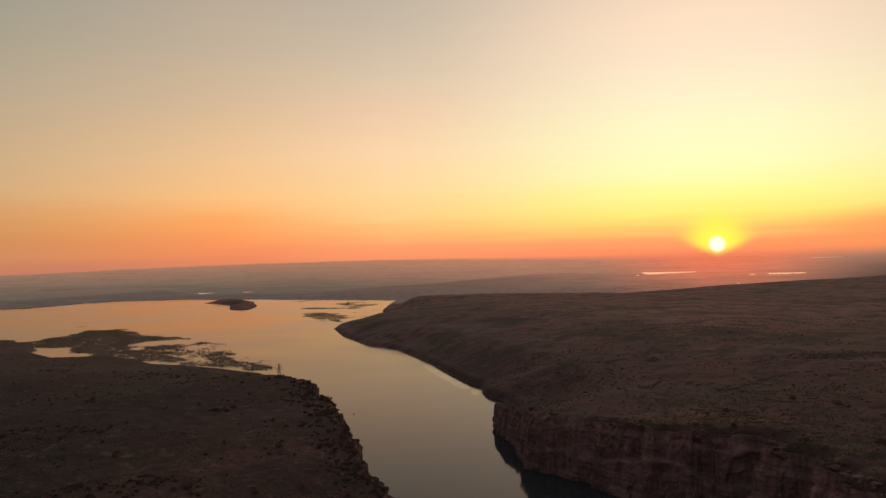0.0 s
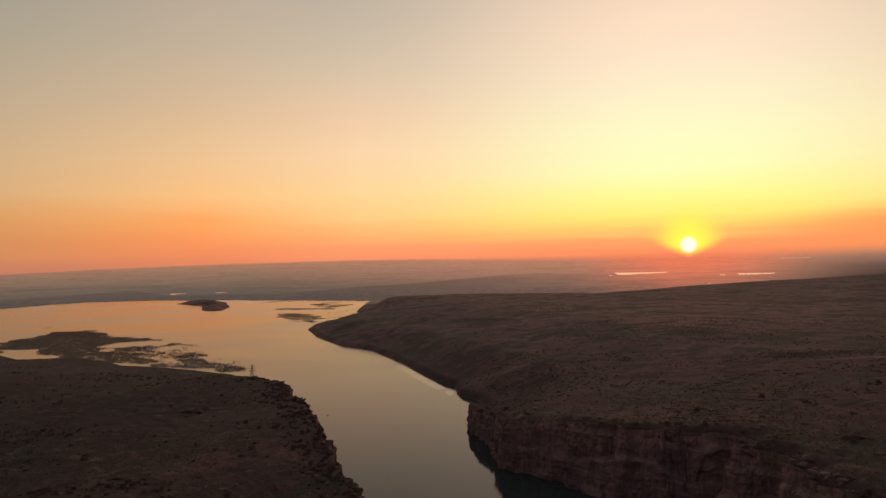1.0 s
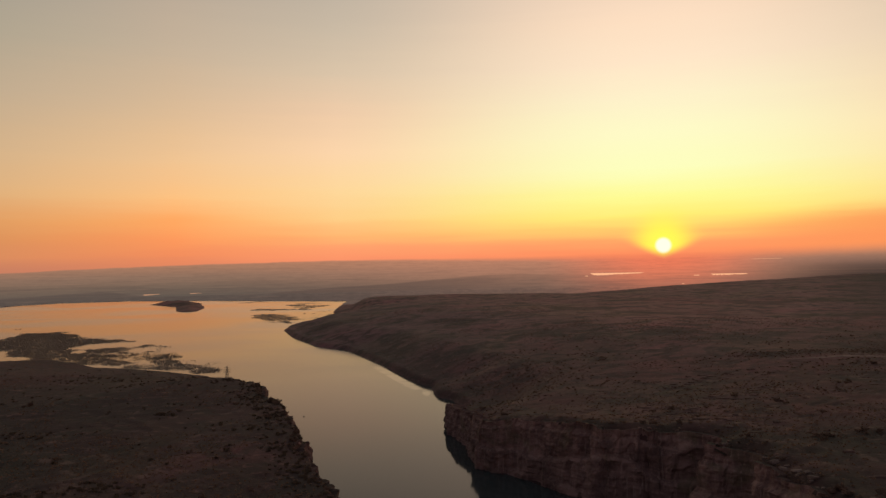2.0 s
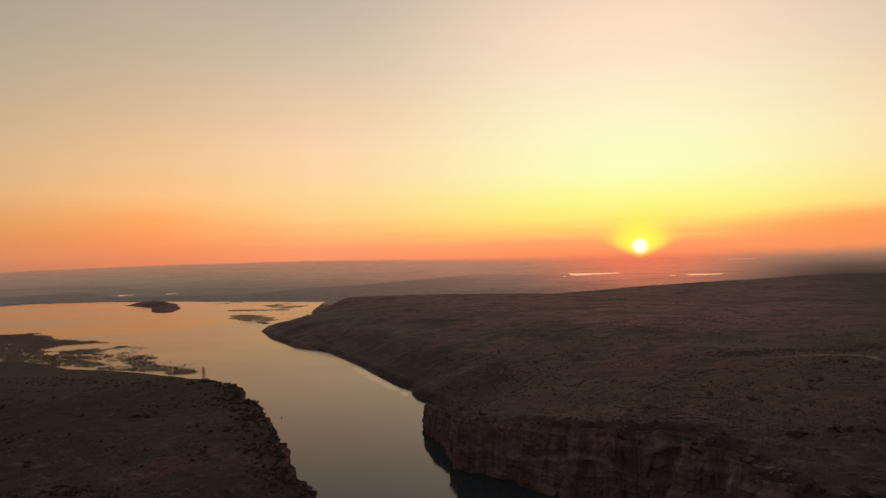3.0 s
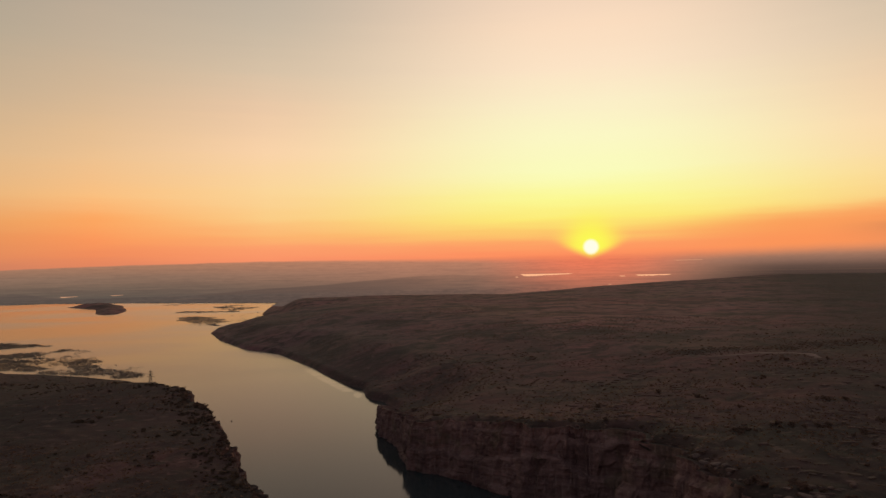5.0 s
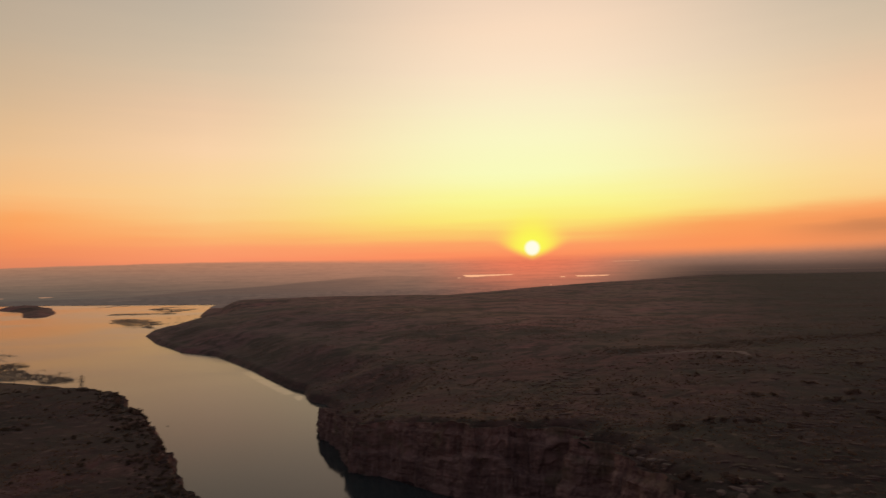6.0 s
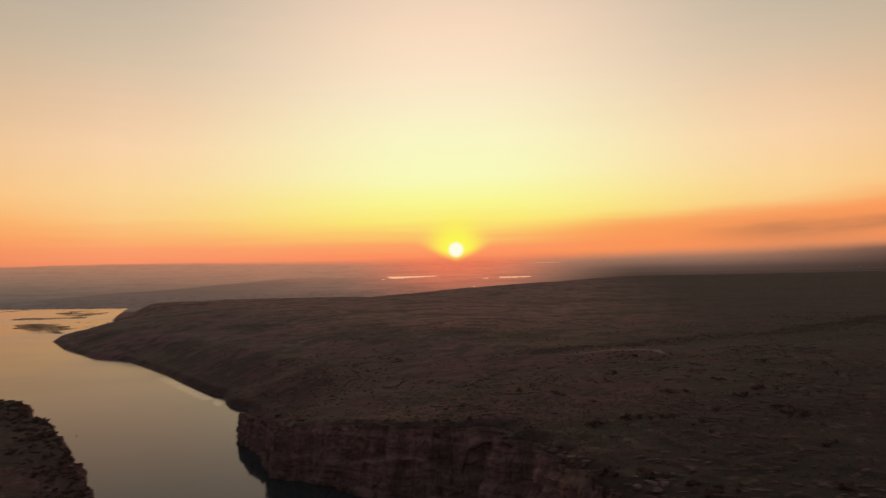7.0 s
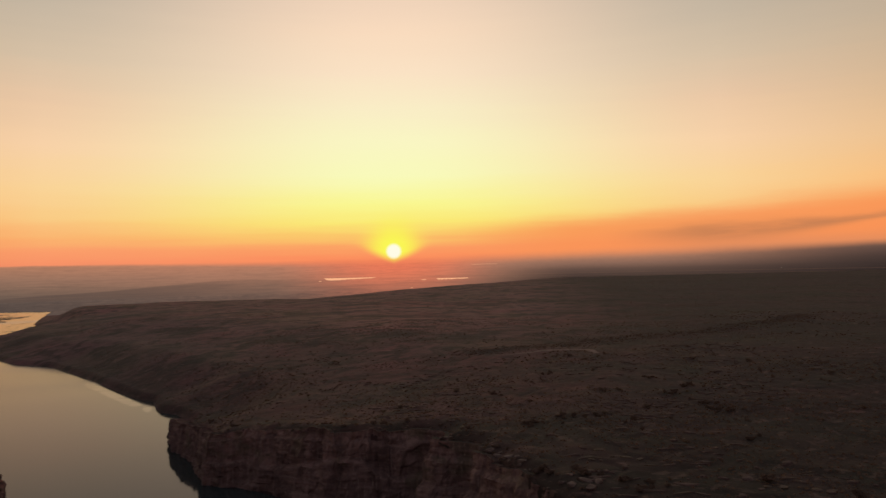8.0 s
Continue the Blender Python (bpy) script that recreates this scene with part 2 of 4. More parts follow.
def make_ground():
    """Dark stony soil near the gorge, paled farther off with haze put into the colour, with thickets, ledges and bare
    patches.
    """
    m, n = material("dry_scrubland")
    p = place(n)
    broad = n.noise(p, 0.006, 5, 0.6, 0.4)
    mid = n.noise(p, 0.045, 6, 0.65, 0.5)
    fine = n.noise(p, 0.32, 8, 0.72, 0.3)
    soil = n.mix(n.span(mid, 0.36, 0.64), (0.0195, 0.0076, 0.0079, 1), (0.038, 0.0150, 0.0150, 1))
    # aerial haze painted into the base colour: paler with distance from the camera
    hazed_soil = n.mix(n.span(mid, 0.34, 0.66), (0.146, 0.065, 0.059, 1), (0.204, 0.093, 0.084, 1))
    haze_share = n.span(n.math("MULTIPLY_ADD", n.math("SUBTRACT", broad, 0.5), 1.3, n.span(near(n, p, (0, 0), (1000, 1000)), 0.28, 1.6, smooth=False)), 0.05, 0.95, smooth=False)
    haze_share = n.math("MULTIPLY", haze_share, n.span(near(n, p, (-650, 980), (760, 640)), 0.6, 1.15, 0.15, 1.0))
    # a darker ground tone towards the east
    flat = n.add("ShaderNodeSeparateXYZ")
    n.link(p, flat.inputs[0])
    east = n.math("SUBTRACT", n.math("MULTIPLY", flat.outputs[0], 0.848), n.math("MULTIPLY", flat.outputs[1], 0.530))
    east_dark = n.span(n.math("MULTIPLY_ADD", n.math("SUBTRACT", broad, 0.5), 320.0, east), -120, 330)
    haze_share = n.math("MULTIPLY", haze_share, n.math("MULTIPLY_ADD", east_dark, -0.62, 1.0))
    bush = n.span(n.math("MULTIPLY_ADD", n.math("SUBTRACT", mid, 0.5), 0.9, near(n, p, (-60, 1650), (330, 950))), 1.15, 0.55)
    haze_share = n.math("MULTIPLY", haze_share, n.math("MULTIPLY_ADD", bush, -0.32, 1.0))
    col = n.mix(haze_share, soil, hazed_soil)
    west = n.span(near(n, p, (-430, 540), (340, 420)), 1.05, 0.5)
    col = n.mix(n.math("MAXIMUM", n.math("MULTIPLY", east_dark, 0.70), n.math("MULTIPLY", west, 0.82)), col, (0.0115, 0.0068, 0.0070, 1))
    col = n.mix(n.span(fine, 0.50, 0.36, 0.0, 0.28), col, (0.014, 0.0085, 0.0075, 1))
    col = n.mix(n.span(fine, 0.52, 0.70, 0.0, 0.55), col, n.mix(haze_share, (0.058, 0.031, 0.027, 1), (0.104, 0.056, 0.047, 1)))
    blot = n.noise(n.scaled(p, 1, 1, 0), 0.024, 7, 0.66, 0.9)
    col = n.mix(n.span(blot, 0.48, 0.60, 0.0, 0.72), col, (0.019, 0.0130, 0.0105, 1))
    grove = n.noise(n.scaled(p, 1, 1, 0), 0.0075, 6, 0.6, 0.7)
    col = n.mix(n.span(grove, 0.49, 0.62, 0.0, 0.68), col, (0.024, 0.0165, 0.0130, 1))
    ledge = n.noise(n.scaled(p, 0.075, 0.095, 0.3), 1.0, 7, 0.74, 0.25)
    col = n.mix(n.span(ledge, 0.55, 0.63, 0.0, 0.6), col, (0.128, 0.068, 0.060, 1))
    # cooler tint on the bushy bank, its grey haze put into the colour
    col = n.mix(n.math("MULTIPLY", bush, 0.8), col, n.mix(1.0, col, (0.84, 0.98, 1.04, 1), "MULTIPLY"))
    hue = n.noise(n.scaled(p, 1, 1, 0), 0.0042, 5, 0.62, 0.8)
    col = n.mix(n.span(hue, 0.50, 0.62, 0.0, 0.8), col, n.mix(1.0, col, (1.16, 0.92, 0.97, 1), "MULTIPLY"))
    col = n.mix(n.span(hue, 0.50, 0.38, 0.0, 0.8), col, n.mix(1.0, col, (0.90, 1.03, 0.86, 1), "MULTIPLY"))
    h = n.math("ADD", n.math("MULTIPLY", mid, 0.5), n.math("MULTIPLY", fine, 1.6))
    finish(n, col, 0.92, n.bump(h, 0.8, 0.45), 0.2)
    return m


def make_rock(name, dark, light):
    m, n = material(name)
    p = place(n)
    bands = n.noise(n.scaled(p, 0.05, 0.05, 0.22), 1.0, 5, 0.65, 0.8)
    stain = n.noise(n.scaled(p, 0.16, 0.16, 0.02), 1.0, 5, 0.65)
    fine = n.noise(n.scaled(p, 0.8, 0.8, 0.35), 1.0, 7, 0.7)
    col = n.mix(n.span(bands, 0.36, 0.66), dark, light)
    pale = n.noise(n.scaled(p, 0.42, 0.42, 0.03), 1.0, 5, 0.7, 0.3)
    col = n.mix(n.span(pale, 0.53, 0.64, 0.0, 0.85), col, light)
    col = n.mix(n.math("MULTIPLY", n.span(stain, 0.5, 0.62), 0.4), col, (0.050, 0.027, 0.023, 1))
    wash = n.noise(n.scaled(p, 0.045, 0.045, 0.025), 1.0, 4, 0.6, 0.4)
    col = n.mix(n.span(wash, 0.48, 0.60, 0.0, 0.5), col, (0.056, 0.029, 0.027, 1))
    moss = n.noise(n.scaled(p, 0.03, 0.03, 0.05), 1.0, 4, 0.6, 0.6)
    col = n.mix(n.span(moss, 0.54, 0.64, 0.0, 0.5), col, (0.080, 0.060, 0.035, 1))
    streak = n.noise(n.scaled(p, 0.55, 0.55, 0.02), 1.0, 4, 0.6, 0.1)
    col = n.mix(n.span(streak, 0.60, 0.68, 0.0, 0.6), col, (0.24, 0.155, 0.13, 1))
    col = n.mix(n.math("MULTIPLY", n.span(fine, 0.54, 0.70), 0.7), col, light)
    h = n.math("ADD", n.math("MULTIPLY", bands, 1.5), fine)
    finish(n, col, 0.88, n.bump(h, 0.9, 1.0), 0.2)
    return m


def make_water():
    m, n = material("lake_water")
    p = place(n)
    ripple = n.noise(n.scaled(p, 0.35, 0.12, 1), 1.0, 4, 0.6)
    swell = n.noise(n.scaled(p, 0.02, 0.006, 1), 1.0, 3, 0.5)
    gust = n.noise(n.scaled(p, 0.0016, 0.0032, 1), 1.0, 3, 0.5, 0.4)
    h = n.math("ADD", n.math("MULTIPLY", ripple, 0.10), n.math("MULTIPLY", swell, 0.12))
    silt = n.mix(n.noise(p, 0.004, 3), (0.019, 0.0255, 0.0270, 1), (0.025, 0.0315, 0.0325, 1))
    ruffle = n.bump(h, 0.12, 0.5)
    sheltered = n.span(near(n, p, (0, 0), (1000, 1000)), 0.75, 1.5)
    # bright streaks along the bank, put in as raised reflectivity where the camera sees them
    cut = n.add("ShaderNodeSeparateXYZ")
    n.link(p, cut.inputs[0])
    east, north = n.math("ADD", cut.outputs[0], 30.0), n.math("SUBTRACT", cut.outputs[1], 1230.0)
    down = n.math("DIVIDE", n.math("SUBTRACT", n.math("MULTIPLY", east, 0.251), n.math("MULTIPLY", north, 0.968)), 279.0)
    off = n.math("ADD", n.math("MULTIPLY", east, 0.968), n.math("MULTIPLY", north, 0.251))
    sheen_strip = n.math("MULTIPLY", n.span(off, -22, -8), n.math("MULTIPLY", n.span(down, 0.05, 0.35), n.span(down, 1.0, 0.9)))
    sheen_strip = n.math("MAXIMUM", sheen_strip, n.span(near(n, p, (37, 938), (6, 30)), 1.0, 0.1))
    sheen_strip = n.math("MULTIPLY", sheen_strip, n.span(n.noise(n.scaled(p, 0.025, 0.07, 1), 1.0, 4), 0.36, 0.52))
    body = n.add("ShaderNodeBsdfDiffuse")
    n.link(silt, body.inputs["Color"])
    gloss = n.add("ShaderNodeBsdfGlossy")
    gloss.inputs["Color"].default_value = (0.800, 0.765, 0.775, 1)
    n.link(n.math("MULTIPLY_ADD", sheen_strip, -0.03, n.math("MULTIPLY_ADD", sheltered, 0.09, n.span(gust, 0.40, 0.62, 0.03, 0.11))), gloss.inputs["Roughness"])
    n.link(ruffle, gloss.inputs["Normal"])
    fresnel = n.add("ShaderNodeFresnel")
    n.link(n.math("MULTIPLY_ADD", sheen_strip, 2.4, 1.295), fresnel.inputs["IOR"])
    n.link(ruffle, fresnel.inputs["Normal"])
    both = n.add("ShaderNodeMixShader")
    n.link(fresnel.outputs[0], both.inputs[0])
    n.link(body.outputs[0], both.inputs[1])
    n.link(gloss.outputs[0], both.inputs[2])
    n.link(both.outputs[0], n.add("ShaderNodeOutputMaterial").inputs[0])
    return m


def make_leaf(name, a, b):
    """Thin leaves that let some of the light behind them through."""
    m, n = material(name)
    rnd = n.add("ShaderNodeNewGeometry").outputs["Random Per Island"]
    one = n.add("ShaderNodeObjectInfo").outputs["Random"]
    col = n.mix(n.math("MULTIPLY_ADD", one, 0.4, n.math("MULTIPLY", rnd, 0.6)), a, b)
    body, thin, both = n.add("ShaderNodeBsdfDiffuse"), n.add("ShaderNodeBsdfTranslucent"), n.add("ShaderNodeMixShader")
    n.link(col, body.inputs["Color"])
    n.link(col, thin.inputs["Color"])
    both.inputs[0].default_value = 0.45
    n.link(body.outputs[0], both.inputs[1])
    n.link(thin.outputs[0], both.inputs[2])
    n.link(both.outputs[0], n.add("ShaderNodeOutputMaterial").inputs[0])
    return m


def make_plain(name, a, b, rough, scale=1.0, metal=0.0):
    m, n = material(name)
    f = n.noise(place(n), scale, 5, 0.6)
    finish(n, n.mix(n.span(f, 0.35, 0.65), a, b), rough, n.bump(f, 0.4, 0.1), 0.4, metal)
    return m


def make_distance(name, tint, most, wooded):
    """Far land in evening haze: the haze and its sunset glow are painted into an emission colour."""
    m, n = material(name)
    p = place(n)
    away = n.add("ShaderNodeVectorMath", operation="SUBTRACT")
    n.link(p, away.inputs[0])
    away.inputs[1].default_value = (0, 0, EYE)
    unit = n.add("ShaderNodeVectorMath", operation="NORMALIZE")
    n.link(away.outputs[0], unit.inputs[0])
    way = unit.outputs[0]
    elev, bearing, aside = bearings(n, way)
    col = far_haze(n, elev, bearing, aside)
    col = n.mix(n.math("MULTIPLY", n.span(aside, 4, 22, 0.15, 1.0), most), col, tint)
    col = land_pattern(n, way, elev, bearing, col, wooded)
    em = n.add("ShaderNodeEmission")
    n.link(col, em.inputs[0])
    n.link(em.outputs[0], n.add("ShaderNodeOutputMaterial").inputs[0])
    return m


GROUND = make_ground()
CLIFF = make_rock("red_sandstone", (0.100, 0.054, 0.047, 1), (0.200, 0.113, 0.097, 1))
STONE = make_rock("pale_sandstone", (0.085, 0.055, 0.047, 1), (0.15, 0.100, 0.085, 1))
BEDROCK = make_rock("brown_bedrock", (0.056, 0.033, 0.029, 1), (0.100, 0.060, 0.052, 1))
WATER = make_water()
LEAF = make_leaf("scrub_leaves", (0.100, 0.064, 0.049, 1), (0.190, 0.122, 0.091, 1))
BUSH = make_leaf("thicket_leaves", (0.097, 0.066, 0.051, 1), (0.160, 0.107, 0.081, 1))
BUSH_DARK = make_leaf("dark_thicket_leaves", (0.046, 0.036, 0.029, 1), (0.088, 0.064, 0.049, 1))
REED = make_leaf("reed_blades", (0.150, 0.120, 0.104, 1), (0.260, 0.208, 0.180, 1))
BARK = make_plain("grey_bark", (0.06, 0.045, 0.035, 1), (0.12, 0.095, 0.075, 1), 0.9, 3.0)
STEEL = make_plain("weathered_galvanised_steel", (0.05, 0.047, 0.045, 1), (0.09, 0.085, 0.08, 1), 0.7, 2.0, 0.2)
DIRT = make_plain("bare_dirt", (0.085, 0.050, 0.043, 1), (0.165, 0.100, 0.084, 1), 0.95, 0.15)
FLOAT = make_plain("black_plastic", (0.015, 0.015, 0.015, 1), (0.03, 0.03, 0.03, 1), 0.5, 4.0)
LAMP, glow_nodes = material("lamp_glow")
shine = glow_nodes.add("ShaderNodeEmission")
shine.inputs[0].default_value, shine.inputs[1].default_value = (1.0, 0.9, 0.75, 1), 3.0
glow_nodes.link(shine.outputs[0], glow_nodes.add("ShaderNodeOutputMaterial").inputs[0])
FAR_PLAIN = make_distance("far_plain_painted_haze", lin(88, 76, 71), 0.45, 0.30)


# ---- smooth noise on arrays ----
def value_noise(x, y, seed):
    xi, yi = np.floor(x).astype(np.int64), np.floor(y).astype(np.int64)
    u, v = x - xi, y - yi
    u, v = u * u * (3 - 2 * u), v * v * (3 - 2 * v)

    def h(a, b):
        k = (a * 374761393 + b * 668265263 + seed * 974634721) & 0x7FFFFFFF
        k = ((k ^ (k >> 13)) * 1274126177) & 0x7FFFFFFF
        return ((k ^ (k >> 16)) & 0xFFFF) / 65535.0

    return (h(xi, yi) * (1 - u) + h(xi + 1, yi) * u) * (1 - v) + (h(xi, yi + 1) * (1 - u) + h(xi + 1, yi + 1) * u) * v


def fbm(x, y, size, octaves=4, seed=0):
    """Rough ground noise from -1 to 1, with its largest forms of that size in metres."""
    total, amp, norm = 0.0, 1.0, 0.0
    for k in range(octaves):
        total = total + amp * (2 * value_noise(x / size * 2 ** k + 17.3 * k, y / size * 2 ** k - 9.1 * k, seed + k) - 1)
        norm += amp
        amp *= 0.5
    return total / norm


# ---- the plan: shoreline of river and lake, anticlockwise ----
LEFT_CLIFF = [(-110, -1500), (-40, -400), (-14, 0), (-8, 200), (-19, 367), (-22, 377), (-28, 399), (-41, 441), (-45, 462), (-56, 479),
              (-57, 486), (-54, 506), (-64, 546), (-74, 578), (-91, 652), (-113, 678), (-134, 784)]
LEFT_SHORE = [(-154, 817), (-205, 960), (-266, 1100), (-353, 1178), (-425, 1228), (-495, 1260), (-553, 1329), (-637, 1401), (-740, 1392),
              (-890, 1550), (-965, 1584), (-1500, 1700), (-2400, 1500), (-3400, 1400), (-3600, 2200), (-3000, 3000)]
FAR_SHORE = [(-2145, 3524), (-2042, 3583), (-2007, 3778), (-2006, 4073), (-1890, 4230), (-1530, 4330), (-1077, 4140), (-245, 3686)]
RIGHT_SHORE = [(-216, 3673), (-230, 3334), (-239, 2966), (-233, 2736), (-186, 2496), (-232, 2370), (-285, 2214), (-302, 2089), (-299, 1974),
               (-249, 1767), (-199, 1634), (-170, 1546), (-98, 1447), (-65, 1348), (-32, 1239), (-12, 1160), (9, 1079), (28, 1008),
               (45, 977), (45, 925), (49, 900), (64, 879), (76, 825), (68, 785)]
RIGHT_CLIFF = [(52, 760), (47, 740), (50, 705), (58, 660), (60, 620), (61, 578), (88, 553), (107, 520), (113, 504), (132, 484), (152, 468), (164, 462), (184, 457), (187, 446), (172, 435), (177, 417),
               (191, 404), (181, 390), (182, 371), (175, 300), (150, 0), (110, -400), (60, -1500)]
SHORE = LEFT_CLIFF + LEFT_SHORE + FAR_SHORE + RIGHT_SHORE + RIGHT_CLIFF
RIM_Y, RIM_H = [380, 440, 500, 550, 590, 640, 700, 745, 790], [56, 54, 52, 45, 39, 31, 26.5, 24, 8]  # height of the right-hand cliff along the river
ISLAND = [(-1238, 3753), (-1200, 3990), (-1130, 4080), (-997, 3833), (-832, 3277), (-800, 3000), (-860, 2990), (-905, 3060), (-1016, 3445)]


def inside(px, py, ring):
    odd = np.zeros(px.shape, bool)
    for (x0, y0), (x1, y1) in zip(ring, ring[1:] + ring[:1]):
        if y0 != y1:
            odd ^= ((y0 > py) != (y1 > py)) & (px < (x1 - x0) * (py - y0) / (y1 - y0) + x0)
    return odd


def nearness(px, py, line):
    best = np.full(px.shape, 1e9)
    for (x0, y0), (x1, y1) in zip(line, line[1:]):
        dx, dy = x1 - x0, y1 - y0
        k = np.clip(((px - x0) * dx + (py - y0) * dy) / (dx * dx + dy * dy), 0, 1)
        best = np.minimum(best, np.hypot(px - x0 - k * dx, py - y0 - k * dy))
    return best


def ease(v, a, b):
    k = np.clip((v - a) / (b - a), 0, 1)
    return k * k * (3 - 2 * k)


# reed beds and mud banks in the shallows: outline, how full they are
BEDS = [([(-1300, 1640), (-1011, 1773), (-993, 1869), (-1022, 2074), (-942, 2111), (-781, 1916), (-623, 1762), (-712, 1713), (-605, 1469), (-671, 1452),
          (-804, 1534), (-811, 1646), (-904, 1606), (-870, 1516), (-1300, 1560)], 0.65),
        ([(-677, 1644), (-579, 1602), (-538, 1665), (-490, 1449), (-525, 1391), (-564, 1331), (-641, 1411)], 0.22),
        ([(-640, 1411), (-525, 1400), (-410, 1310), (-330, 1200), (-425, 1238), (-560, 1340)], 0.16),
        ([(-560, 1700), (-500, 1640), (-440, 1500), (-520, 1480), (-560, 1600)], 0.05),
        ([(-760, 1560), (-560, 1640), (-430, 1480), (-300, 1290), (-290, 1190), (-360, 1190), (-480, 1290), (-640, 1430)], -0.10),
        ([(-484, 1429), (-440, 1469), (-400, 1370), (-333, 1294), (-283, 1187), (-317, 1179), (-375, 1249), (-439, 1343)], 0.6),
        ([(-538, 2669), (-516, 2761), (-382, 2651), (-312, 2421), (-321, 2224), (-388, 2314)], 0.34),
        ([(-610, 3000), (-560, 3080), (-440, 3060), (-330, 2960), (-440, 2960)], 0.22),
        ([(-850, 3740), (-700, 3880), (-640, 3800), (-800, 3640)], 0.0),
        ([(-390, 2600), (-270, 2900), (-215, 2680), (-200, 2440), (-300, 2420)], -0.35),
        ([(-330, 1110), (-240, 1120), (-175, 1010), (-215, 960), (-260, 1060)], -0.06),
        ([(-1165, 2215), (-1150, 2240), (-1110, 2262), (-1115, 2240)], 0.10),
        ([(-768, 1558), (-668, 1509), (-584, 1446), (-487, 1318), (-563, 1330), (-673, 1398)], 0.34),
        ([(-1138, 1869), (-971, 1725), (-889, 1549), (-936, 1536)], 0.40),
        ([(-539, 3515), (-403, 3572), (-297, 3258), (-382, 2976)], 0.02)]


def marsh(px, py):
    """How thickly reeds grow: 0 for open water, towards 1 for a full bank."""
    shallow = np.flatnonzero((px.ravel() < -165) & (py.ravel() > 940) & (py.ravel() < 3950) & (px.ravel() > -1330))
    full = np.zeros(px.size)
    x, y = px.ravel()[shallow], py.ravel()[shallow]
    grown = 0.5 + 0.75 * fbm(x, y, 75, 5, 40) + 0.35 * fbm(x, y, 13, 3, 41)
    fray = (14 + 0.012 * y) * fbm(x, y, 60, 5, 44)
    for ring, more in BEDS:
        edge = np.where(inside(x, y, ring), 1, -1) * nearness(x, y, ring + ring[:1]) + fray
        full[shallow] = np.maximum(full[shallow], np.clip(grown + more, 0, 1) * ease(edge, -10, 14))
    full = full.reshape(px.shape)
    return full


# the far edge of the right-hand plateau: bearing in degrees, reach and height in metres
EDGE = np.array([(-12, 3000, 22), (-3.3, 2950, 34), (-1.8, 2950, 49), (0.6, 2900, 53), (5, 2850, 53), (9.4, 2800, 53), (14, 2600, 57), (17.8, 2750, 64), (21.7, 3000, 72),
                 (27, 3300, 80), (31, 3650, 86), (34, 4000, 90), (42, 4500, 84), (50, 4700, 84), (56, 4700, 92), (80, 4700, 110)])


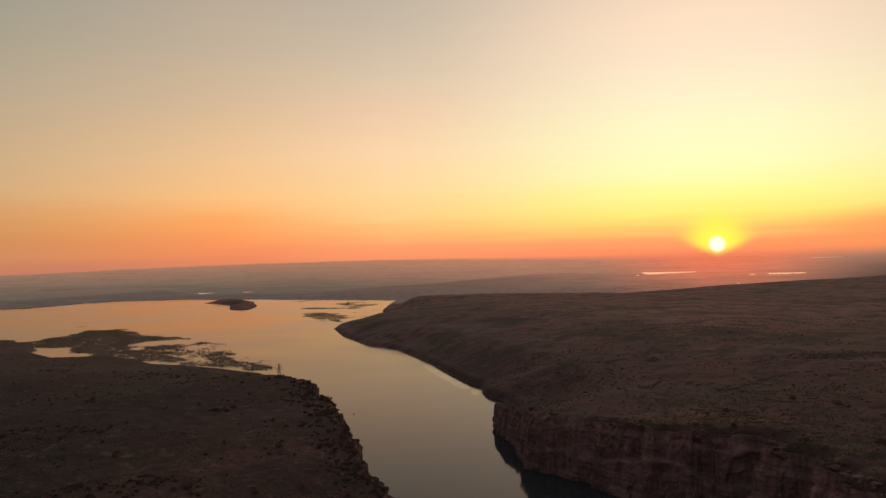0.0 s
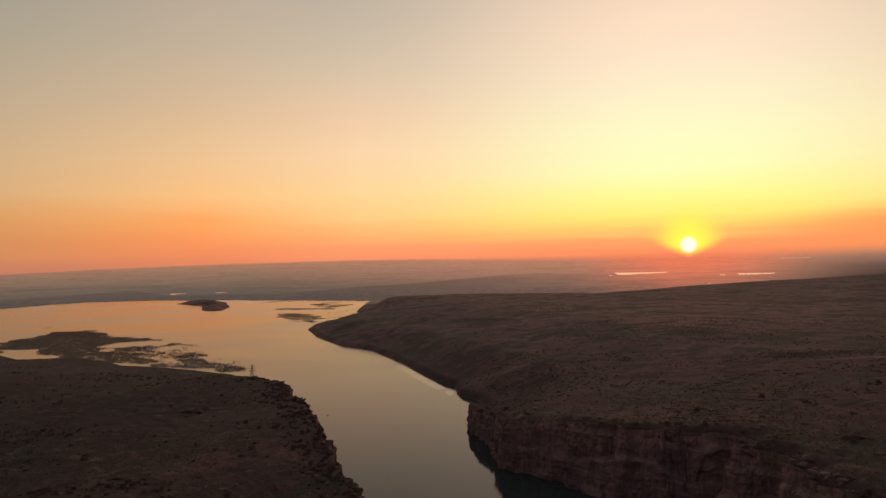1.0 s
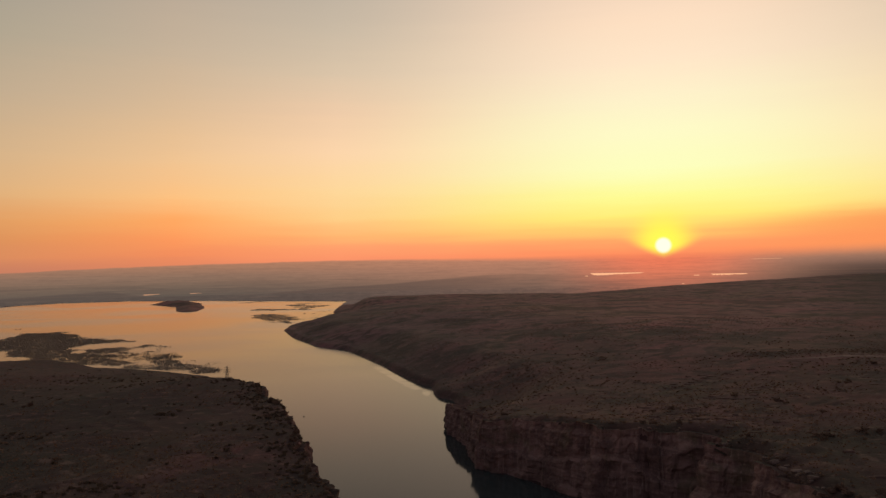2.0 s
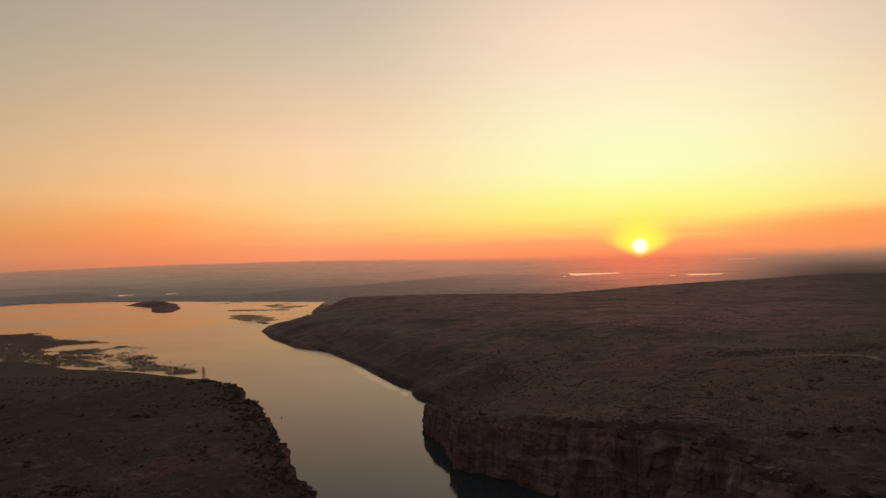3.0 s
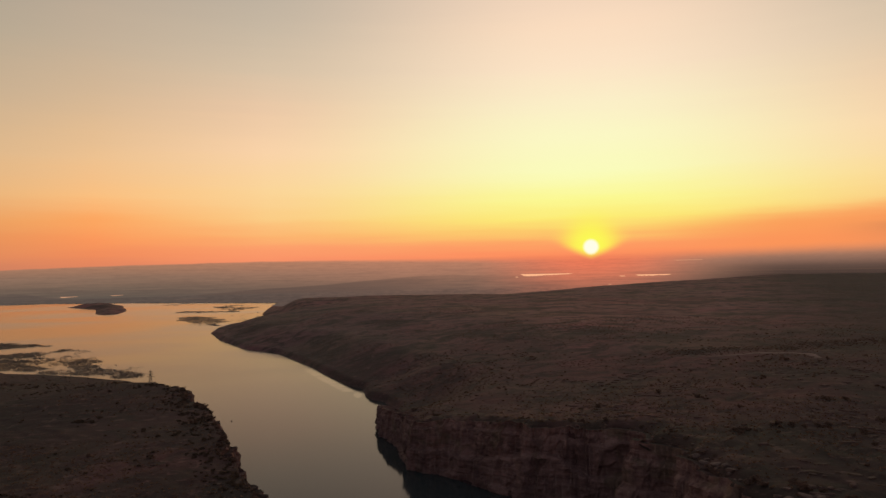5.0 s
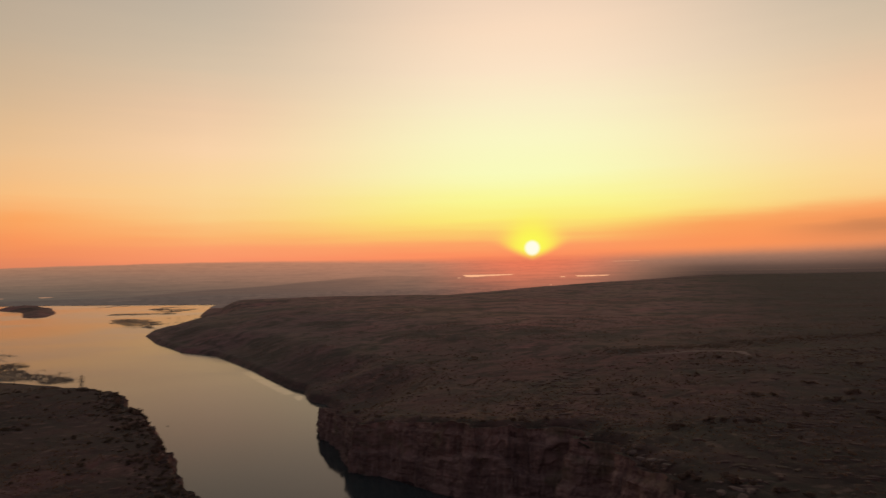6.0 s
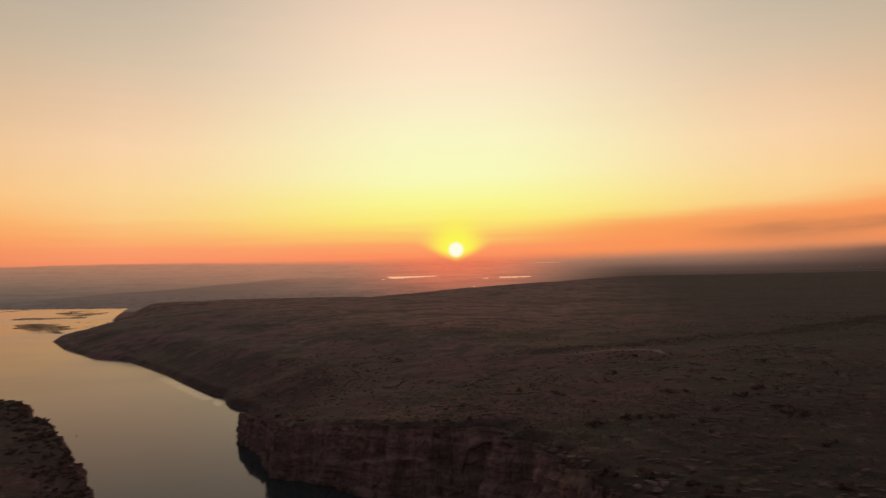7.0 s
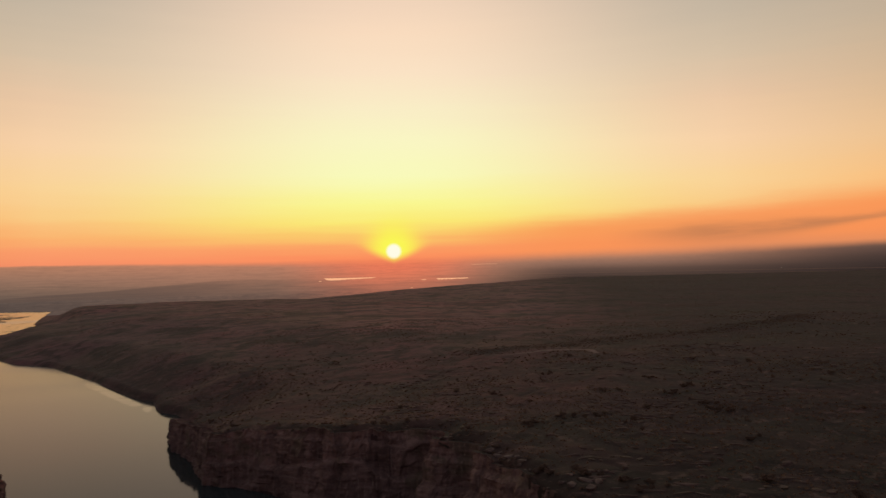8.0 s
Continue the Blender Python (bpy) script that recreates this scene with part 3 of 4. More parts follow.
def land(px, py):
    """Height of the ground at places in the plan; the water stands at 0."""
    wet = inside(px, py, SHORE)
    cliff_l = nearness(px, py, LEFT_CLIFF)
    cliff_r = nearness(px, py, RIGHT_CLIFF)
    shore_l = nearness(px, py, [LEFT_CLIFF[-1]] + LEFT_SHORE)
    shore_f = nearness(px, py, [LEFT_SHORE[-1]] + FAR_SHORE + RIGHT_SHORE[:1])
    shore_r = nearness(px, py, RIGHT_SHORE + RIGHT_CLIFF[:1])
    reach, bearing = np.hypot(px, py), np.degrees(np.arctan2(px, py))
    shelf = 7 * fbm(px, py, 150, 4, 66)
    rough = (0.8 + 0.5 * ease(shore_r, 100, 500)) * fbm(px, py, 60, 4, 3) + 0.8 * (0.45 - np.abs(fbm(px, py, 13, 3, 8))) * ease(reach, 1500, 700) + 1.1 * (np.floor(shelf) + ease(shelf - np.floor(shelf), 0.78, 1.0) - shelf) * ease(reach, 1300, 500)
    broad = fbm(px, py, 420, 3, 5)
    # left: a plateau that falls gently to the marsh
    width = np.interp(px, [-1000, -700, -560, -420, -320, -240, -180], [1000, 700, 480, 400, 240, 90, 28])
    left = 45 * ease(shore_l, -0.25 * width, width) * ease(shore_l, 0, 12) + 3 * broad * ease(shore_l, 60, 300)
    left = left * ease(cliff_l, 5, 11) + rough * ease(np.minimum(cliff_l, shore_l), 12, 50)
    # right: a plateau with a steep bank to the river, rising far off
    edge_r, edge_h = np.interp(bearing, EDGE[:, 0], EDGE[:, 1]), np.interp(bearing, EDGE[:, 0], EDGE[:, 2])
    top = 57 + (edge_h - 57) * ease(reach, 900, 4300) / np.maximum(0.05, ease(edge_r, 900, 4300))
    top = np.minimum(top, np.maximum(edge_h, 46) + 2)
    bank = np.minimum(1, 0.14 * ease(shore_r, 0, 10) + 0.5 * ease(shore_r, 4, 120) + 0.36 * ease(shore_r, 60, 420))
    bank = np.maximum(bank, 0.96 * ease(py, 2300, 2700) * ease(shore_r, 4, 130))
    right = (top + 4 * broad * ease(shore_r, 40, 400)) * bank
    spur = ease(np.hypot(px - 68, py - 920), 34, 14)
    right = np.maximum(right, spur * 7 * ease(shore_r, 0.5, 5))
    low = np.interp(py, RIM_Y, RIM_H)
    right = np.where(right > low, low + (right - low) * ease(cliff_r, 14, 110), right)
    right = right * (0.9 * ease(cliff_r, 10, 15.5) + 0.1 * ease(cliff_r, 12, 28)) + rough * ease(np.minimum(cliff_r, shore_r), 12, 60) + 2.2 * fbm(px, py, 16, 3, 88) * ease(cliff_r, 14, 20) * ease(cliff_r, 60, 26)
    right = right + (6 - right) * ease(reach, edge_r, edge_r + 260)
    far = 1.5 + 4 * ease(shore_f, 0, 200) + 1.0 * fbm(px, py, 200, 3, 9)
    beyond = (py > 3650 + 0.2 * px) & (px < 200)
    middle = np.interp(py, [-1500, -400, 0, 300, 500, 650, 800, 1000, 1200, 1500, 2000, 3700], [-20, 40, 70, 80, 0, -20, -50, -120, -190, -330, -420, -420])
    z = np.where(px > middle, right, left)
    z = np.where(beyond | ((py > 2100) & (px < -320)), far, z)
    z = np.where(wet, -1.2 - 3.0 * ease(np.minimum(np.minimum(cliff_l, cliff_r), np.minimum(shore_l, shore_r)), 0, 40), np.maximum(z, 0.25))
    isle = inside(px, py, ISLAND)
    z = np.where(isle, 0.4 + 15 * ease(nearness(px, py, ISLAND + ISLAND[:1]), 0, 90) * (0.9 + 0.35 * fbm(px, py, 60, 3, 21)), z)
    return z


def grid_mesh(name, verts, faces):
    me = bpy.data.meshes.new(name)
    me.vertices.add(len(verts))
    me.vertices.foreach_set("co", np.asarray(verts, np.float32).ravel())
    faces = np.asarray(faces, np.int32)
    me.loops.add(faces.size)
    me.loops.foreach_set("vertex_index", faces.ravel())
    me.polygons.add(len(faces))
    me.polygons.foreach_set("loop_start", np.arange(0, faces.size, faces.shape[1], dtype=np.int32))
    me.polygons.foreach_set("loop_total", np.full(len(faces), faces.shape[1], np.int32))
    me.update(calc_edges=True)
    return me


def structure(name, me, mat, label, category, smooth=True):
    me.materials.append(mat)
    me.polygons.foreach_set("use_smooth", np.full(len(me.polygons), smooth))
    return tagged(new(name, me), label, category, kind="structure")


def quads(rows, cols, wrap=False):
    i, j = np.meshgrid(np.arange(rows - 1), np.arange(cols if wrap else cols - 1), indexing="ij")
    k = (j + 1) % cols
    return np.stack([i * cols + j, i * cols + k, (i + 1) * cols + k, (i + 1) * cols + j], -1).reshape(-1, 4)


# ---- ground, water and distance ----
def build_ground():
    fine = np.arange(-40, 66, 0.16)
    coarse = np.arange(66, 320, 4.0)
    az = np.radians(np.concatenate([fine, coarse]))
    reach = np.concatenate([[0.01, 60, 120, 180], np.geomspace(210, 4890, 470)])
    rr, aa = np.meshgrid(reach, az, indexing="ij")
    x, y = rr * np.sin(aa), rr * np.cos(aa)
    verts = np.stack([x, y, land(x, y)], -1).reshape(-1, 3)
    faces = quads(len(reach), len(az), True)
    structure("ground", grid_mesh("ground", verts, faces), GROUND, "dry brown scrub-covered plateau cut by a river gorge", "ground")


def build_water():
    az = np.radians(np.arange(0, 360, 3.0))
    reach = np.array([0.01, 100, 400, 1200, 2600, 4700])
    rr, aa = np.meshgrid(reach, az, indexing="ij")
    verts = np.stack([rr * np.sin(aa), rr * np.cos(aa), 0 * rr], -1).reshape(-1, 3)
    structure("water", grid_mesh("water", verts, quads(len(reach), len(az), True)), WATER,
              "calm lake and river mirroring the orange evening sky", "water")


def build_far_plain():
    """The low land beyond the lake and behind the plateau, its haze painted in as glow."""
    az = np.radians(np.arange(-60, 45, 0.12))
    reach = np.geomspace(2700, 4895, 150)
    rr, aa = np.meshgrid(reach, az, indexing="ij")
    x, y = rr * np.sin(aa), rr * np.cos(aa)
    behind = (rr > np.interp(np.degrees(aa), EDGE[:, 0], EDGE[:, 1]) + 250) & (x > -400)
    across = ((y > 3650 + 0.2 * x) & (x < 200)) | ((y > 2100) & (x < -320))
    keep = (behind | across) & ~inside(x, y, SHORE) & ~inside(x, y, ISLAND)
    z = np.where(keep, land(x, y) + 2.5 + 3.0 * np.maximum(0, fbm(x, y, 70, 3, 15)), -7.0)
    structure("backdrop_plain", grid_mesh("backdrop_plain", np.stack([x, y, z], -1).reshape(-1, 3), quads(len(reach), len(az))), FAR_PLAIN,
              "low brown plain beyond the lake, pale with painted haze", "backdrop")


build_ground()
build_water()
build_far_plain()


# ---- cliffs ----
def resample(line, step):
    pts = [Vector(p) for p in line]
    out = []
    for a, b in zip(pts, pts[1:]):
        k = max(1, int((b - a).length / step))
        out += [a.lerp(b, i / k) for i in range(k)]
    return np.array([tuple(p) for p in out + [pts[-1]]])


def cliff_face(name, line, inward, slope, rim, seed, shoulder, label):
    """A steep rock wall along a line of the plan: stepped strata, upright columns and a broken rim."""
    p = resample(line, 1.1)
    for _ in range(6):
        p[1:-1] = (p[:-2] + 2 * p[1:-1] + p[2:]) / 4
    d = np.gradient(p, axis=0)
    d /= np.hypot(d[:, 0], d[:, 1])[:, None]
    nrm = np.stack([-d[:, 1], d[:, 0]], 1) * inward
    s = np.concatenate([[0], np.cumsum(np.hypot(*np.diff(p, axis=0).T))])
    rows = np.concatenate([np.linspace(-1.5, 1.0, 72), [1.0, 1.0]])
    crown = shoulder * (rim(p) + 1.8 * fbm(s, 0 * s, 24, 4, seed + 4) + 0.6 * np.floor(2.5 * value_noise(s / 6, 0 * s, seed + 6)) - 0.6)
    out = []
    for k, v in enumerate(rows):
        v0 = max(v, 0.0) if v < 0 else v
        z = crown * v if v >= 0 else 4.0 * v / 1.5 + 0 * crown
        b1, b2 = 0.30 + 0.35 * value_noise(s / 38, 0 * s, seed + 11), 0.72 + 0.2 * value_noise(s / 27, 0 * s, seed + 12)
        depth = slope(p) * (0.35 * v0 + 0.40 * ease(v0 + 0 * s, b1, b1 + 0.07) + 0.25 * ease(v0 + 0 * s, b2, b2 + 0.06)) - 3.0
        depth = depth + 2.4 * fbm(s, 0.6 * z, 30, 5, seed) + 1.2 * np.floor(3 * value_noise(s / 6 + 0.3 * value_noise(s / 3, z / 4, seed), z / 16, seed + 2)) + 1.9 * ease(value_noise(s / 7, z / 60, seed + 3), 0.48, 0.56) + 0.9 * fbm(s, 1.5 * z, 5, 3, seed + 14) + 0.35 * ease(value_noise(s / 40, z / 2.2, seed + 15), 0.45, 0.6) + 2.4 * ease(value_noise(s / 17, z / 70, seed + 8), 0.57, 0.66) + 3.0 * ease(value_noise(s / 31, z / 160, seed + 9), 0.5, 0.75) * (v0 > 0.1)
        if k >= len(rows) - 2:
            depth = depth + (3.0, 11.0)[k - len(rows) + 2]
            z = crown - (0.2, 3.5)[k - len(rows) + 2]
        q = p + nrm * depth[:, None]
        out.append(np.stack([q[:, 0], q[:, 1], z], 1))
    verts = np.array(out).reshape(-1, 3)
    ob = structure(name, grid_mesh(name, verts, quads(len(rows), len(p))), CLIFF, label, "cliff", smooth=False)
    # soil and grass lie on the ledges and the rim
    ob.data.materials.append(GROUND)
    up = np.zeros(3 * len(ob.data.polygons), np.float32)
    ob.data.polygons.foreach_get("normal", up)
    ob.data.polygons.foreach_set("material_index", ((np.abs(up[2::3]) > 0.5) & (np.arange(len(ob.data.polygons)) >= (len(rows) - 4) * (len(p) - 1))).astype(np.int32))
    return ob


cliff_face("cliff_left", LEFT_CLIFF[3:] + LEFT_SHORE[:1], 1, lambda p: 7.0 + 0 * p[:, 1], lambda p: np.interp(p[:, 1], [200, 700, 780], [44, 43.5, 41]), 31, 0.96, "dark sandstone gorge wall with a broken bushy rim")
cliff_face("cliff_right", RIGHT_SHORE[-1:] + RIGHT_CLIFF[:-3], 1, lambda p: np.interp(p[:, 1], [480, 580, 640], [12.0, 8.0, 3.0]), lambda p: np.interp(p[:, 1], RIM_Y, RIM_H), 57, 0.93,
           "reddish-brown layered sandstone cliff rising from the river")


# ---- things ----
def part(name, bm, mat, parent, label=""):
    me = bpy.data.meshes.new(name)
    bm.to_mesh(me)
    bm.free()
    me.materials.append(mat)
    ob = new(name, me)
    ob.parent = parent
    return tagged(ob, label)


def beam(bm, a, b, ra, rb, sides=4):
    """A tapered rod from a to b."""
    a, b = Vector(a), Vector(b)
    turn = (b - a).to_track_quat("Z", "Y").to_matrix()
    rings = []
    for p, r in ((a, ra), (b, rb)):
        rings.append([bm.verts.new(p + turn @ Vector((r * math.cos(k * math.tau / sides), r * math.sin(k * math.tau / sides), 0))) for k in range(sides)])
    for k in range(sides):
        j = (k + 1) % sides
        bm.faces.new((rings[0][k], rings[0][j], rings[1][j], rings[1][k]))
    bm.faces.new(rings[0][::-1])
    bm.faces.new(rings[1])


def clump(bm, centre, size, rnd):
    """A small uneven tuft of leaves."""
    c = Vector(centre)
    tips = [c + Vector(d) * size * rnd.uniform(0.55, 1.2) for d in ((1, 0, 0), (-1, 0, 0), (0, 1, 0), (0, -1, 0), (0, 0, 0.9), (0, 0, -0.7))]
    v = [bm.verts.new(p) for p in tips]
    for f in ((0, 2, 4), (2, 1, 4), (1, 3, 4), (3, 0, 4), (2, 0, 5), (1, 2, 5), (3, 1, 5), (0, 3, 5)):
        bm.faces.new([v[k] for k in f])


def shrub(seed, width, height, open_crown, label):
    rnd = random.Random(seed)
    root = tagged(new("shrub"), label, "shrub", "scrub on the plateau")
    trunk, crown = bmesh.new(), bmesh.new()
    tips = []
    for k in range(rnd.randint(4, 6)):
        a = rnd.uniform(0, math.tau)
        mid = (0.22 * width * math.cos(a) * rnd.uniform(0.3, 0.9), 0.22 * width * math.sin(a), height * rnd.uniform(0.3, 0.45))
        tip = (width * 0.36 * math.cos(a), width * 0.36 * math.sin(a), height * rnd.uniform(0.6, 0.85))
        beam(trunk, (0.05 * math.cos(a), 0.05 * math.sin(a), -0.5), mid, 0.11, 0.07, 5)
        beam(trunk, mid, tip, 0.07, 0.02, 4)
        tips += [tip, mid]
    for k in range(int(120 * open_crown)):
        t = tips[rnd.randrange(len(tips))]
        r = rnd.uniform(0.1, 0.34) * width
        a, e = rnd.uniform(0, math.tau), rnd.uniform(-0.5, 1.2)
        p = (t[0] + r * math.cos(a) * math.cos(e), t[1] + r * math.sin(a) * math.cos(e), max(0.08 * height, t[2] * rnd.uniform(0.35, 1.0) + 0.5 * r * math.sin(e)))
        clump(crown, p, rnd.uniform(0.07, 0.15) * width, rnd)
    part("trunk", trunk, BARK, root, "twisted grey stems")
    part("crown", crown, LEAF, root, "dull green leaves")
    return root


def boulder(seed, size, label, mat, group):
    rnd = random.Random(seed)
    bm = bmesh.new()
    flat = Vector((rnd.uniform(0.9, 1.5), rnd.uniform(0.6, 1.0), rnd.uniform(0.35, 0.6)))
    for k in range(22):
        v = Vector((rnd.uniform(-1, 1), rnd.uniform(-1, 1), rnd.uniform(-1, 1)))
        v = v / max(abs(c) ** 0.7 for c in v) * rnd.uniform(0.75, 1.0)
        bm.verts.new(Vector(a * b for a, b in zip(v, flat)) * size * 0.8)
    hull = bmesh.ops.convex_hull(bm, input=bm.verts[:])
    bmesh.ops.delete(bm, geom=list({v for v in hull["geom_interior"] + hull["geom_unused"] if isinstance(v, bmesh.types.BMVert)}), context="VERTS")
    bmesh.ops.bevel(bm, geom=bm.edges[:], offset=0.05 * size, segments=1, affect="EDGES")
    me = bpy.data.meshes.new("boulder")
    bm.to_mesh(me)
    bm.free()
    me.materials.append(mat)
    return tagged(new("boulder", me), label, "boulder", group)


def height(x, y):
    return float(land(np.array([float(x)]), np.array([float(y)]))[0])


def pylon(x, y, tall):
    """A lattice power pylon: four tapering legs, rings, crossed braces and three arms."""
    root = tagged(new("pylon"), "grey lattice steel power pylon standing at the marshy shore", "pylon")
    root.location = (x, y, height(x, y) - 0.3)

    def half(z):
        return 3.0 * (1 - z / tall) ** 1.3 + 0.3

    def corner(k, z):
        return (half(z) * (1, -1, -1, 1)[k], half(z) * (1, 1, -1, -1)[k], z)

    levels = [0, 0.16, 0.31, 0.45, 0.57, 0.68, 0.78, 0.87, 0.94, 1.0]
    for k in range(4):
        bm = bmesh.new()
        for a, b in zip(levels, levels[1:]):
            beam(bm, corner(k, a * tall), corner(k, b * tall), 0.20, 0.20)
        part("leg", bm, STEEL, root)
    for a, b in zip(levels, levels[1:]):
        bm = bmesh.new()
        for k in range(4):
            j = (k + 1) % 4
            beam(bm, corner(k, a * tall), corner(j, b * tall), 0.09, 0.09)
            beam(bm, corner(j, a * tall), corner(k, b * tall), 0.09, 0.09)
            beam(bm, corner(k, b * tall), corner(j, b * tall), 0.09, 0.09)
        part("brace", bm, STEEL, root)
    for f, reach in ((0.62, 5.4), (0.76, 4.8), (0.90, 3.8)):
        z = f * tall
        for side in (-1, 1):
            bm = bmesh.new()
            tip = (side * reach, 0, z + 0.2)
            for w in (-1, 1):
                beam(bm, (side * half(z), w * half(z), z), tip, 0.17, 0.12)
                beam(bm, (side * half(z), w * half(z), z + 1.0), tip, 0.13, 0.10)
            beam(bm, tip, (tip[0], 0, z - 1.1), 0.10, 0.10, 6)
            part("crossarm", bm, STEEL, root)
    bm = bmesh.new()
    beam(bm, (0, 0, tall - 0.5), (0, 0, tall + 1.6), 0.10, 0.05)
    part("peak", bm, STEEL, root)
    return root


def buoy(x, y):
    bm = bmesh.new()
    bmesh.ops.create_uvsphere(bm, u_segments=16, v_segments=10, radius=1.0)
    for v in bm.verts:
        v.co = Vector((v.co.x * 1.1, v.co.y * 1.1, v.co.z * 0.75 + 0.15))
    beam(bm, (0, 0, 0.6), (0, 0, 1.5), 0.16, 0.12, 8)
    bmesh.ops.create_cone(bm, cap_ends=True, segments=12, radius1=0.3, radius2=0.3, depth=0.2, matrix=Matrix.Translation((0, 0, 1.55)))
    me = bpy.data.meshes.new("buoy")
    bm.to_mesh(me)
    bm.free()
    me.materials.append(FLOAT)
    ob = tagged(new("buoy", me), "small black buoy floating on the river", "buoy")
    ob.matrix_basis = pose(x, y, 0) @ Matrix.Scale(0.7, 4)


pylon(-248, 1092, 24.0)
buoy(-102, 809)


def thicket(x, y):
    """How thickly bushes stand: in uneven drifts, closer together at the camera's eastern bearings to darken that
    ground.
    """
    east_fill = ease(np.degrees(np.arctan2(x, y)), 27, 50) * ease(np.hypot(x, y), 1700, 500)
    return np.clip(np.where(x > 0, 0.26, 0.32) + 0.40 * east_fill + 0.5 * ease(nearness(x, y, RIGHT_SHORE), 170, 40) + 1.7 * fbm(x, y, 75, 5, 77) + 0.8 * fbm(x, y, 260, 3, 78), 0.03, 1)


LOOKS = [(4.6, 3.2, 1.3, "broad dull-green scrub bush on the dry plateau"), (3.2, 2.6, 1.0, "small dull-green thorn bush on stony ground"),
         (3.8, 4.2, 1.1, "tall dark-green thorn bush on the plateau"), (2.4, 1.7, 0.9, "low grey-green bush on bare soil"),
         (3.4, 4.6, 0.55, "tall thin-leaved bush at the cliff edge")]
SHRUBS = [shrub(11 + k, *look_) for k, look_ in enumerate(LOOKS)]
groves = [(195, 319), (209, 316), (215, 306), (219, 278), (227, 275), (391, 412), (388, 394), (383, 380), (240, 411), (250, 411), (283, 417), (302, 411), (307, 387), (363, 483), (347, 568), (286, 535), (395, 449), (434, 463), (383, 605), (435, 516)]  # darker thickets
spots = [(-106, 646, 2, 1.4), (-103, 638, 0, 1.4), (-112, 655, 0, 1.3), (-127, 688, 4, 1.4), (-131, 702, 4, 1.3), (-139, 742, 4, 1.0),
         (-147, 770, 1, 1.2), (-90, 590, 0, 1.2), (-80, 556, 3, 1.3), (-71, 515, 2, 1.1), (-70, 500, 0, 1.2), (-60, 466, 1, 1.3)]
rnd = random.Random(5)
for gx, gy in groves:
    for k in range(5):
        spots.append((gx + rnd.uniform(-8, 8), gy + rnd.uniform(-8, 8), rnd.choice((0, 0, 1, 3)), rnd.uniform(0.5, 1.1)))
while len(spots) < 225:
    if rnd.random() < 0.42:
        x, y = rnd.uniform(-330, -30), rnd.uniform(330, 780)
    else:
        x, y = rnd.uniform(80, 640), rnd.uniform(150, 720)
    p = np.array([[x], [y]])
    if inside(p[0], p[1], SHORE)[0] or min(nearness(p[0], p[1], LEFT_CLIFF)[0], nearness(p[0], p[1], RIGHT_CLIFF)[0]) < 12:
        continue
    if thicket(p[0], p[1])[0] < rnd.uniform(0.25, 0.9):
        continue
    spots.append((x, y, rnd.choice((0, 0, 1, 2, 3, 3)), 0.5 + 0.9 * rnd.random() ** 1.8))
for line, lo, hi, count in ((LEFT_CLIFF[4:], 9, 17, 34), (RIGHT_CLIFF[:18], 12, 34, 58)):
    for k in range(count):
        j = rnd.randrange(len(line) - 1)
        (x0, y0), (x1, y1) = line[j], line[j + 1]
        f, away, long = rnd.random(), rnd.uniform(lo, hi), math.hypot(x1 - x0, y1 - y0)
        x, y = x0 + f * (x1 - x0) - away * (y1 - y0) / long, y0 + f * (y1 - y0) + away * (x1 - x0) / long
        if height(x, y) > 12:
            spots.append((x, y, rnd.choice((0, 1, 1, 3, 3)), rnd.uniform(0.4, 0.95)))
used = set()
for x, y, kind, size in spots:
    m = pose(x, y, height(x, y) - 0.1, 0, 0, rnd.uniform(0, 360)) @ Matrix.Diagonal((size * rnd.uniform(0.9, 1.4), size, min(1.3, size) * rnd.uniform(0.75, 1.0), 1))
    if kind in used:
        ob = copy_thing(SHRUBS[kind], Matrix())
    else:
        ob = SHRUBS[kind]
        used.add(kind)
    ob.matrix_basis = m

ROCKS = [boulder(3 + k, s, "pale weathered sandstone boulder on the plateau", STONE, "loose rocks on the plateau") for k, s in enumerate((1.6, 2.4, 1.1, 2.0))]
ROCKS += [boulder(23 + k, s, "dark reddish broken rock at the cliff edge", CLIFF, "broken rocks along the rim") for k, s in enumerate((1.8, 2.6, 1.3))]
rock_spots = [(166, 466, 1, 1.0), (198, 410, 1, 1.3), (199, 402, 3, 1.2), (200, 396, 0, 1.3), (199, 369, 1, 1.5), (200, 358, 3, 1.6), (201, 350, 0, 1.6), (200, 343, 1, 1.5), (207, 295, 3, 1.8), (211, 290, 1, 1.6), (197, 300, 0, 1.5),
              (198, 293, 1, 1.7), (202, 284, 3, 1.7), (253, 311, 0, 1.4), (274, 259, 1, 1.5), (278, 242, 3, 1.4)]
for k in range(46):
    y = rnd.uniform(322, 440)
    rock_spots.append((np.interp(y, [300, 371, 390, 404, 417, 435], [176, 183, 183, 190, 179, 174]) + rnd.uniform(11.5, 22), y, rnd.randrange(4), rnd.uniform(0.6, 1.5)))
while len(rock_spots) < 116:
    if rnd.random() < 0.3:
        x, y = rnd.uniform(-140, -35), rnd.uniform(350, 600)
    else:
        x, y = rnd.uniform(100, 420), rnd.uniform(250, 560)
    p = np.array([[x], [y]])
    if inside(p[0], p[1], SHORE)[0] or min(nearness(p[0], p[1], LEFT_CLIFF)[0], nearness(p[0], p[1], RIGHT_CLIFF)[0]) < 13:
        continue
    rock_spots.append((x, y, rnd.randrange(4), rnd.uniform(0.5, 1.2)))
